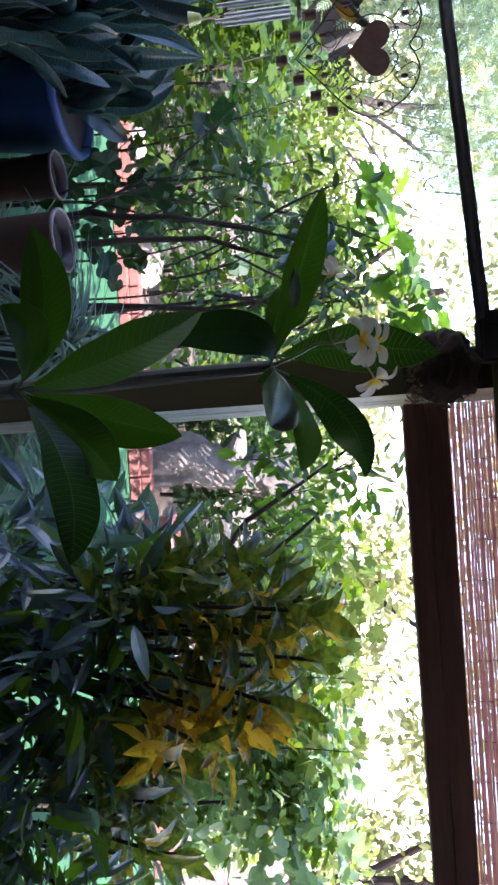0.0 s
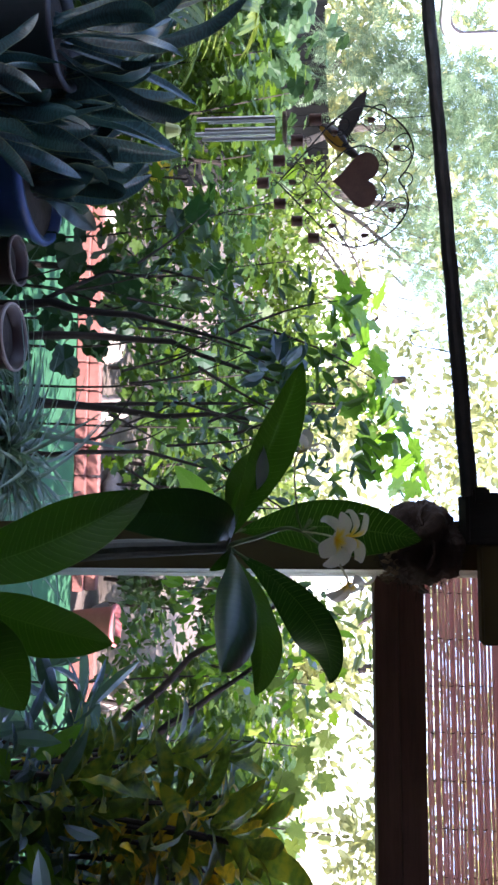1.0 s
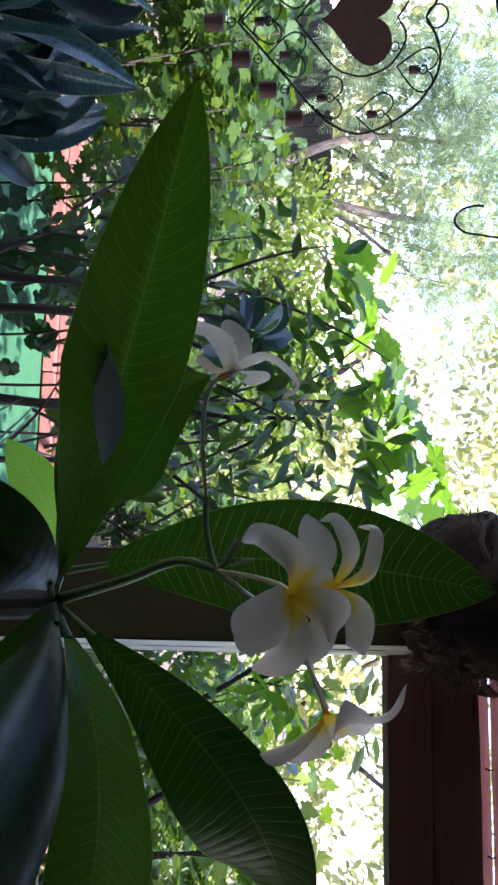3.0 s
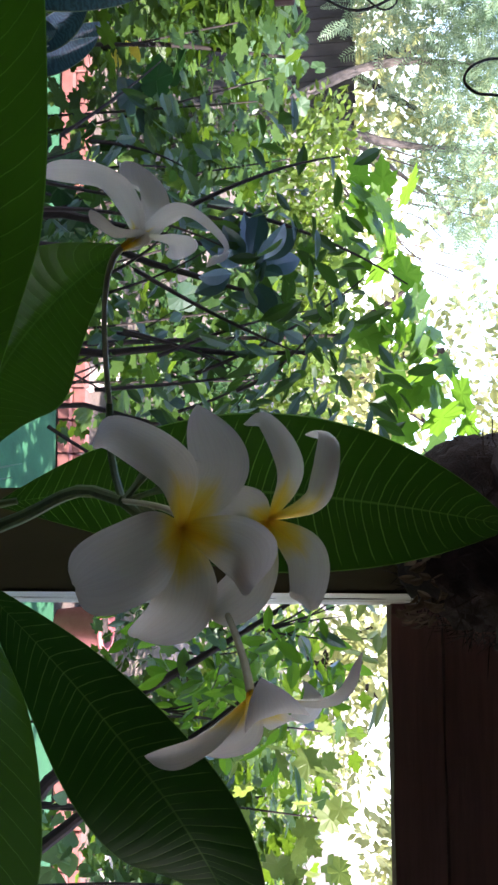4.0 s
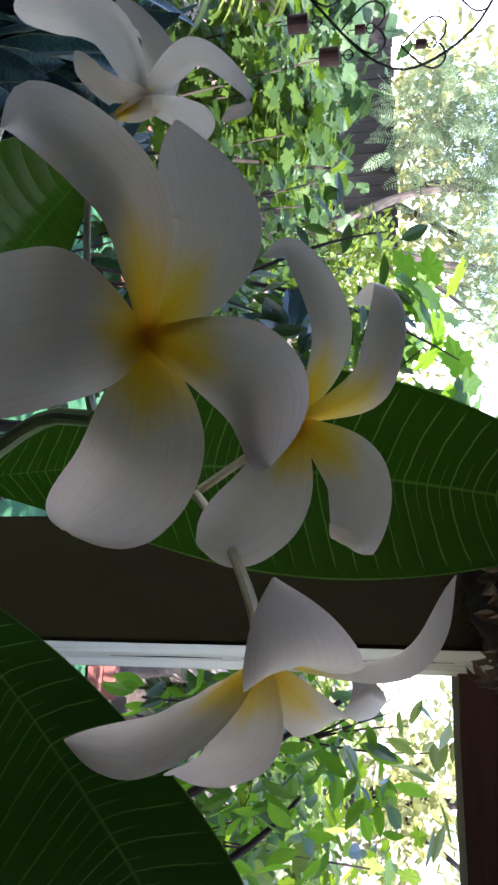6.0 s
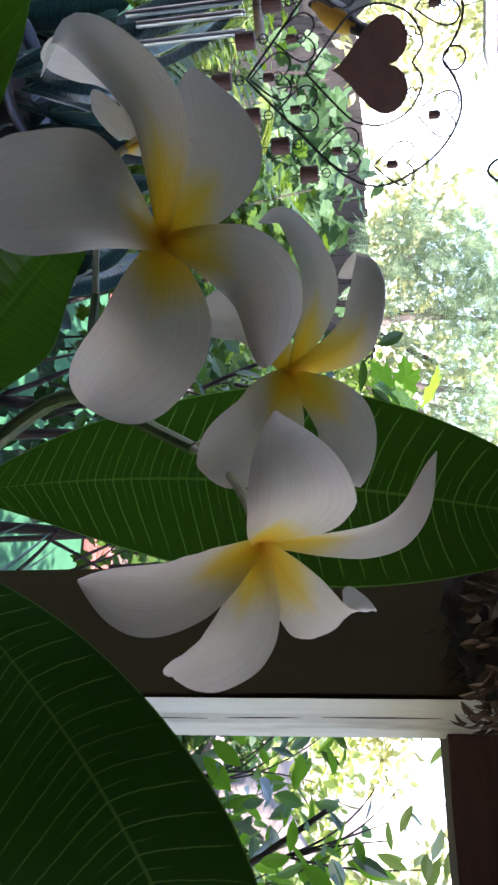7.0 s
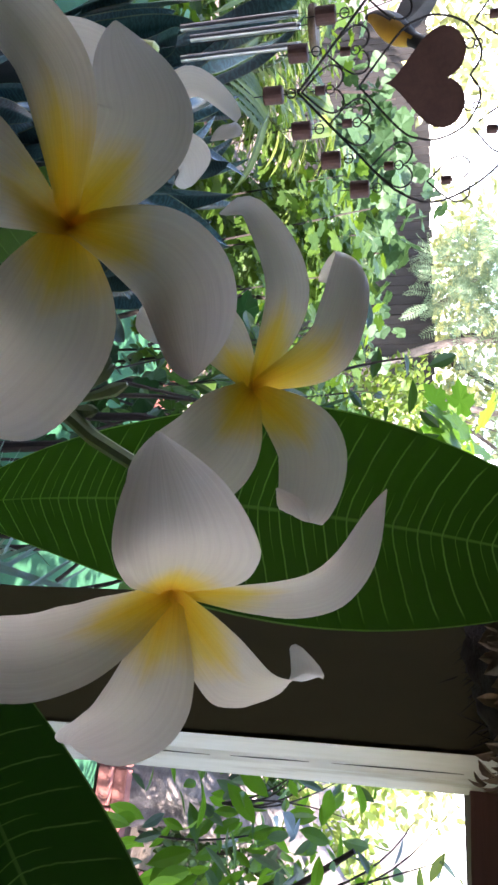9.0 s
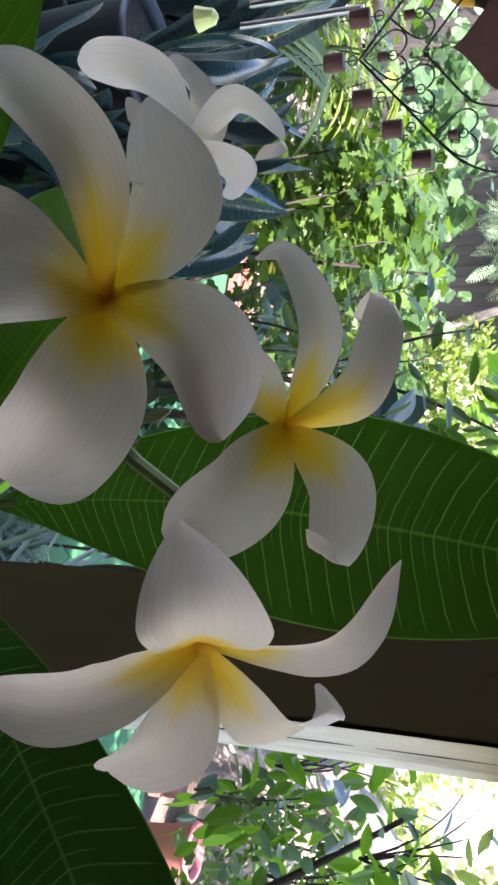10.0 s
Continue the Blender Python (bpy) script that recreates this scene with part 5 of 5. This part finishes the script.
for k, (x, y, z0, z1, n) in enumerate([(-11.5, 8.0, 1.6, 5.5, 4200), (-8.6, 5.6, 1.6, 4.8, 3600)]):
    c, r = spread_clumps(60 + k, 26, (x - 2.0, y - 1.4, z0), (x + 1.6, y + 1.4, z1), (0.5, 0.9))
    foliage_bank("tree", "broad sunlit garden tree, leaf colour lightened for sun glare", "tree", (x, y, 0.0), c, r, n, shape_oval(0.5, 0.05, 3), (0.12, 0.2), M_FAR, 60 + k,
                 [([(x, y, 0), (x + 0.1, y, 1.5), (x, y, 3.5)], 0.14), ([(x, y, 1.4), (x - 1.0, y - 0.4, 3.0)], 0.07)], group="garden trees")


def palm(at, n, ln, seed):
    t = thing("palm", at, "small palm with arching bright green fronds", "palm")
    rng = np.random.default_rng(seed)
    for i in range(n):
        a = math.tau * i / n + rng.uniform(-0.3, 0.3)
        el = rng.uniform(0.5, 1.3)
        tip = Vector((math.cos(a) * math.cos(el), math.sin(a) * math.cos(el), math.sin(el) - 0.35)) * ln
        pts = bez((0, 0, 0.0), Vector((tip.x * 0.4, tip.y * 0.4, tip.z * 0.8 + 0.1)), tip, 16)
        f = part("frond", tube(pts, [0.007 - 0.0004 * k for k in range(16)], 5), M_STEM, t)
        pos, fw = [], []
        for k in range(2, 16):
            d = (pts[min(k + 1, 15)] - pts[k - 1]).normalized()
            s = d.cross(Vector((0, 0, 1))).normalized()
            for sg in (-1, 1):
                pos.append(pts[k])
                fw.append(d * 0.6 + s * sg - Vector((0, 0, 0.25)))
        scatter("leaf_fan", shape_strap(4, 0.10, 0.25), [tuple(p) for p in pos], [tuple(v) for v in fw], np.tile([0, 0, 1.0], (len(pos), 1)), np.full(len(pos), 0.26), M_BRIGHT, f)
    return t


palm((-2.55, 3.15, 0.95), 11, 0.75, 1)
palm((1.15, 5.2, 0.9), 12, 0.9, 2)

# ---- hanging ornaments ----
MOB_U = Vector((0.72, 0.694, 0.0))  # across the mobile
MOB_O = Vector((-0.982, 1.920, 1.636))  # the tip of the solid heart


def heart_curve(w, h, n=40):
    """A heart outline with its tip at (0, 0), w wide and h high."""
    pts = []
    for i in range(n):
        a = math.tau * i / n
        x = 16 * math.sin(a) ** 3
        y = 13 * math.cos(a) - 5 * math.cos(2 * a) - 2 * math.cos(3 * a) - math.cos(4 * a)
        pts.append((x / 32 * w, (y + 17) / 29 * h))
    return pts


def mob(u, z, off=0.0):
    return MOB_U * u + Vector((0, 0, z)) + Vector((0.694, -0.72, 0)) * off


def ring(t, parent, u, z, r, wire=0.0011):
    return part("ring", tube([mob(u + r * math.cos(k * math.tau / 16), z + r * math.sin(k * math.tau / 16)) for k in range(16)], wire, 5, closed=True), M_IRON, parent)


def bell(parent, u, z, r, h):
    b = part("bell", lathe([(r * 0.9, 0), (r, 0.002), (r, h * 0.95), (r * 0.8, h), (0.001, h)], 16), M_RUST, parent, "small rusted iron bell", smooth=False)
    b.location = mob(u, z - h)
    part("clapper", tube([(0, 0, h * 1.6), (0, 0, -h * 0.55)], 0.0008, 5), M_IRON, b)
    return b


def wire_heart(side, at=(0.0, 0.0), size=1.0, n=36, turn=0.0):
    """A heart outline from the points of one side (out, up), its tip at the place given, turned by degrees about that tip."""
    half = [Vector((u, z, 0)) for u, z in side]
    run = smooth_line(half, n)
    pts = [(p.x, p.y) for p in run] + [(-p.x, p.y) for p in run[-2:0:-1]]
    ca, sa = math.cos(radians(turn)), math.sin(radians(turn))
    return [(at[0] + size * (u * ca + z * sa), at[1] + size * (z * ca - u * sa)) for u, z in pts]


OUTER_SIDE = [(0, 0), (0.066, 0.062), (0.132, 0.1235), (0.156, 0.156), (0.168, 0.19), (0.160, 0.23), (0.132, 0.278), (0.097, 0.307), (0.062, 0.3175), (0.031, 0.309), (0, 0.289)]
INNER_SIDE = [(0, 0), (0.065, 0.060), (0.078, 0.088), (0.081, 0.106), (0.075, 0.132), (0.060, 0.155), (0.026, 0.171), (0, 0.156)]
SMALL_SIDE = [(0, 0), (0.020, 0.022), (0.029, 0.036), (0.030, 0.047), (0.023, 0.057), (0.012, 0.058), (0.003, 0.052), (0, 0.046)]


def build_mobile():
    t = thing("heart_mobile", MOB_O, "rusted iron heart mobile with small open hearts, rings and bells", "mobile")
    low = -0.127
    plate = heart_curve(0.133, 0.113)
    bm = bmesh.new()
    a = [bm.verts.new(mob(u, z, 0.0012)) for u, z in plate]
    b = [bm.verts.new(mob(u, z, -0.0012)) for u, z in plate]
    bm.faces.new(a)
    bm.faces.new(b[::-1])
    for k in range(len(a)):
        bm.faces.new((a[k], b[k], b[(k + 1) % len(a)], a[(k + 1) % len(a)]))
    part("heart_plate", bm, M_RUST, t, "solid rusted iron heart plate")
    part("heart_frame", tube([mob(u, z) for u, z in wire_heart(OUTER_SIDE, (0, low))], 0.0021, 6, closed=True), M_IRON, t)
    part("heart_frame", tube([mob(u, z) for u, z in wire_heart(INNER_SIDE, (0, low + 0.090))], 0.0018, 6, closed=True), M_IRON, t)
    spots = [(0.0, 0.006, 0)] + [(s * u, z, s * turn) for s in (-1, 1) for u, z, turn in ((0.048, 0.044, 0), (0.112, 0.104, 0), (0.138, 0.187, 0), (0.068, 0.250, 8))]
    for u0, z0, turn in spots:
        part("small_heart", tube([mob(u, z) for u, z in wire_heart(SMALL_SIDE, (u0, low + z0), 1.05, 18, turn)], 0.0014, 5, closed=True), M_IRON, t)
        lean = 0.040 * math.sin(radians(turn))
        ring(t, t, u0 + lean, low + z0 + 0.042, 0.0062)
        bell(t, u0 + lean, low + z0 + 0.035, 0.0065, 0.015)
    for u, z in ((0.0, 0.0), (-0.052, 0.040), (0.052, 0.040), (-0.097, 0.082), (0.097, 0.082), (-0.142, 0.124), (0.142, 0.124)):
        ring(t, t, u, low + z - 0.010, 0.0065)
        bell(t, u, low + z - 0.022, 0.0130, 0.029)
    for u in (-0.040, 0.040):
        ring(t, t, u, 0.118, 0.0065)
        ring(t, t, u, 0.129, 0.0050)
    ring(t, t, 0.0, low + 0.306, 0.0160, 0.0016)
    top = ROD_A.lerp(ROD_B, 0.32) - MOB_O
    for s in (-1, 1):
        part("wire", tube([mob(s * 0.065, low + 0.317), mob(s * 0.04, 0.20).lerp(top, 0.4), top], 0.0006, 5), M_IRON, t)
    return t


build_mobile()


def build_chime():
    at = Vector((-1.125, 1.925, 1.52))
    t = thing("wind_chime", at, "wind chime of slim silvery tubes under a wooden disc", "wind chime")
    bm = lathe([(0.0, 0.0), (0.034, 0.0), (0.036, 0.003), (0.036, 0.008), (0.034, 0.011), (0.0, 0.011)], 28)
    part("disc", bm, M_SHELL, t, "pale wooden disc")
    for i, ln in enumerate((0.18, 0.20, 0.165, 0.19, 0.17)):
        a = i * math.tau / 5 + 0.3
        p = Vector((0.024 * math.cos(a), 0.024 * math.sin(a), -0.018))
        tb = part("chime_tube", tube([p, p - Vector((0, 0, ln))], 0.0055, 12), M_ALU, t)
        part("thread", tube([p, p + Vector((0, 0, 0.02))], 0.0006, 4), M_STRING, tb)
    part("thread", tube([(0, 0, 0), (0, 0, -0.26)], 0.0006, 4), M_STRING, t)
    part("wind_catcher", tube([(0, 0, -0.25), (0, 0, -0.256), (0, 0, -0.272), (0, 0, -0.285), (0, 0, -0.288)], [0.004, 0.012, 0.016, 0.020, 0.003], 14), M_CATCHER, t, "small pale yellow-green catcher")
    top = ROD_A.lerp(ROD_B, 0.36) - at
    part("cord", tube([(0, 0, 0.01), top], 0.0008, 4), M_STRING, t)
    return t


build_chime()


BIRD_AT = (-1.082, 1.91, 1.652)


def build_bird():
    """A small bird ornament, one plain mesh, hung on the mobile."""
    bm = bmesh.new()
    spine = smooth_line([Vector(p) for p in ((-0.036, 0, -0.046), (-0.030, 0, -0.030), (-0.012, 0, -0.012), (0.010, 0, 0.006), (0.026, 0, 0.024), (0.036, 0, 0.036), (0.044, 0, 0.048), (0.052, 0, 0.066))], 26)
    tube(spine, [0.003 + 0.017 * math.sin(math.pi * min(1, (i / 25) / 0.75)) ** 0.9 if i < 17 else 0.0105 - 0.009 * max(0, (i - 19) / 6) for i in range(26)], 14, bm)
    for s in (-1, 1):
        wing = blade(Vector((-0.004, 0.010 * s, 0.004)), Vector((-0.05, 0.016 * s, 0.03)), Vector((-0.112, 0.020 * s, 0.070)), 0.034, (0, 1, 0), 0.1, 0.02, 14, 4, seed=5, prof=lambda v: (0.55 + 0.45 * math.sin(math.pi * min(1, v * 1.2))) * (1 if v < 0.8 else 1 - ((v - 0.8) / 0.2) ** 2))
        keep = {}
        for v in wing.verts:
            keep[v] = bm.verts.new(v.co)
        for f in wing.faces:
            bm.faces.new([keep[v] for v in f.verts])
        wing.free()
    for f in bm.faces:
        f.smooth = True
        m = f.calc_center_median()
        if m.x - m.z > 0.008 and -0.03 < m.x < 0.032:
            f.material_index = 1
    me = bpy.data.meshes.new("bird_ornament")
    bm.to_mesh(me)
    bm.free()
    me.materials.append(M_BIRD_DARK)
    me.materials.append(M_BIRD_YEL)
    ob = new("bird_ornament", me)
    ob.location = BIRD_AT
    return tagged(ob, "small dark painted bird ornament with a yellow breast", "ornament")


build_bird()


def build_hoop():
    t = thing("hanging_hoop", (-2.055, 2.66, 2.265), "white rounded plastic hoop hung above the pots", "hoop")
    t.rotation_euler = (0, 0, radians(38))
    w, h, rc = 0.19, 0.172, 0.07
    outer = [(sx * (w - rc) + rc * math.cos(a), sz * (h - rc) + rc * math.sin(a)) for sx, sz, a0 in ((1, 1, 0), (-1, 1, 90), (-1, -1, 180), (1, -1, 270)) for a in (radians(a0 + k * 11.25) for k in range(9))]
    part("hoop", tube([(x, 0, z) for x, z in outer], 0.019, 12, closed=True), M_FRAME, t, smooth=True)
    part("seal", tube([(x * 0.90, 0, z * 0.90) for x, z in outer], 0.006, 8, closed=True), M_DARKPOT, t, "dark inner seal", smooth=True)
    part("hanger", tube([(0, 0, h), (-0.14, -0.18, h + 0.02), (-0.27, -0.345, 0.16)], 0.004, 6), M_IRON, t)
    return t


build_hoop()


def build_hook():
    p = ROD_A.lerp(ROD_B, 0.125)
    t = thing("wire_hook", p, "thin bent wire hook hanging from the rod", "hook")
    pts = [Vector((0.0, 0, 0.013)), Vector((0.012, 0, 0.005)), Vector((0.004, 0, -0.030)), Vector((-0.002, 0, -0.062)), Vector((-0.006, 0, -0.082)), Vector((-0.018, 0, -0.092)), Vector((-0.030, 0, -0.086)), Vector((-0.036, 0, -0.072)), Vector((-0.036, 0, -0.060))]
    part("wire", tube(smooth_line(pts, 50), 0.0013, 6), M_IRON, t)
    return t


build_hook()

# ---- garden details ----
pot("terracotta_pot", (0.60, 5.38, 0.0), 0.135, 0.10, 0.31, M_TERRA, "terracotta pot in front of the brick edging", 0.014)


def build_trunk():
    t = thing("gnarled_stump", (0.15, 5.9, 0.0), "grey gnarled weathered tree stump with cracked bark", "stump")
    bm = bmesh.new()
    pts = [Vector((-0.10, 0, 0.0)), Vector((-0.06, 0, 0.3)), Vector((0.02, 0, 0.6)), Vector((0.08, 0.03, 0.9)), Vector((0.24, 0.05, 1.15)), Vector((0.42, 0.05, 1.30))]
    fine = []
    for a, b in zip(pts, pts[1:]):
        fine += [a.lerp(b, k / 8) for k in range(8)]
    n = len(fine)
    tube(fine, [0.26 - 0.17 * (i / n) for i in range(n)], 36, bm)
    for v in bm.verts:
        d = Vector((v.co.x, v.co.y, 0))
        k = noise.noise(Vector((v.co.x * 9, v.co.y * 9, v.co.z * 2.2))) * 0.07 + noise.noise(v.co * 16) * 0.03 - 0.05 * max(0, noise.noise(Vector((v.co.x * 22, v.co.y * 22, v.co.z * 4))))
        v.co += d.normalized() * k
    part("bole", bm, M_GREYBARK, t, smooth=True)
    part("limb", tube([(0.05, 0, 0.55), (-0.15, -0.1, 0.75), (-0.30, -0.12, 0.80)], [0.11, 0.08, 0.03], 14, rough=0.12), M_GREYBARK, t)
    return t


build_trunk()


def rock(at, s, seed, label="pale rounded garden stone"):
    bm = bmesh.new()
    bmesh.ops.create_icosphere(bm, subdivisions=3, radius=1)
    for v in bm.verts:
        k = 1 + 0.35 * noise.noise(v.co * 1.3 + Vector((seed, 0, 0))) + 0.1 * noise.noise(v.co * 4 + Vector((seed, 3, 0)))
        v.co = Vector((v.co.x * s[0], v.co.y * s[1], v.co.z * s[2])) * k
    ob = part("stone", bm, M_STONE, smooth=True)
    ob.location = at
    return tagged(ob, label, "stone", "garden stones")


rnd_s = random.Random(9)
for i in range(10):
    x = -2.6 + i * 0.55 + rnd_s.uniform(-0.1, 0.1)
    rock((x, 5.95 + rnd_s.uniform(-0.15, 0.5), 0.05), (rnd_s.uniform(0.10, 0.22), rnd_s.uniform(0.10, 0.2), rnd_s.uniform(0.08, 0.2)), i)

# a single yellow leaf among the vines
YL_AT = (-1.86, 3.60, 0.84)
yl = blade((0, 0, 0), (0.03, 0, 0.06), (0.08, -0.02, 0.13), 0.12, (0, -1, 0.2), 0.1, 0.06, 14, 6, seed=3)
yl_ob = part("fallen_leaf", yl, M_YELLOWFL, None)
yl_ob.location = YL_AT
tagged(yl_ob, "single bright yellow leaf caught in the vine", "leaf")


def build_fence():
    t = thing("fence", (-7.5, 8.9, 0.0), "weathered grey board fence behind the garden, shade in its dark colour", "fence")
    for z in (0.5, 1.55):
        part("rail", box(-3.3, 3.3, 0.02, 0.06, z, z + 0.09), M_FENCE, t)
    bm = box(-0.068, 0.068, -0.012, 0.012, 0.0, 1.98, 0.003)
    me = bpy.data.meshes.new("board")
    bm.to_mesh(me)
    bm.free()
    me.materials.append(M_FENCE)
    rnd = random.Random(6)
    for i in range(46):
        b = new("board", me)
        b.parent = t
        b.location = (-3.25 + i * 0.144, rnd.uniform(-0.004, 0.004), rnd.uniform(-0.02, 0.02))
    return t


build_fence()


def build_cane(x, y, h, seed):
    """A slim cane with a tuft of young lobed leaves."""
    t = thing("young_cane", (x, y, 0.0), "slim upright cane with young yellow-green lobed leaves", "plant", "young canes")
    rng = np.random.default_rng(seed)
    pts = smooth_line([Vector((0, 0, 0)), Vector((0.02, 0, h * 0.4)), Vector((-0.01, 0.01, h * 0.75)), Vector((0.015, 0, h))], 14)
    part("stem", tube(pts, [0.006 - 0.0003 * i for i in range(14)], 6), M_BARK, t)
    n = 16
    pos = np.stack([rng.normal(size=n) * 0.06, rng.normal(size=n) * 0.05, h - rng.random(n) * 0.28], 1)
    fw, nr = leaf_dirs(rng, pos - np.array([0, 0, h - 0.2]), 0.3, 0.05, 0.02)
    scatter("leaves", shape_lobed(), pos, fw, nr, rng.uniform(0.05, 0.10, n), M_BRIGHT, t)
    return t


for k, (x, y, h) in enumerate(((0.66, 3.0, 1.66), (0.98, 3.05, 1.70), (0.82, 2.9, 1.55), (0.42, 2.95, 1.62), (1.25, 3.0, 1.60))):
    build_cane(x, y, h, 90 + k)

# bricks of the edging
bm = box(-0.098, 0.098, -0.05, 0.05, 0.0, 0.075, 0.006)
brick_me = bpy.data.meshes.new("brick")
bm.to_mesh(brick_me)
bm.free()
brick_me.materials.append(M_BRICK)
edging = thing("brick_edging", (-0.5, 5.42, 0.0), "low pinkish red brick edging along the patio", "edging")
edging["kind"] = "structure"
rnd_b = random.Random(12)
for row, (dy, z) in enumerate(((0.0, -0.02), (0.11, -0.02), (0.055, 0.057))):
    for i in range(44):
        if 0.85 < -5.2 + i * 0.206 + 0.1 * (row % 2) < 1.36:
            continue
        b = new("brick", brick_me)
        b.parent = edging
        b.location = (-5.2 + i * 0.206 + 0.1 * (row % 2) + rnd_b.uniform(-.004, .004), dy + rnd_b.uniform(-.006, .006), z)
        b.rotation_euler = (0, 0, rnd_b.uniform(-0.03, 0.03))
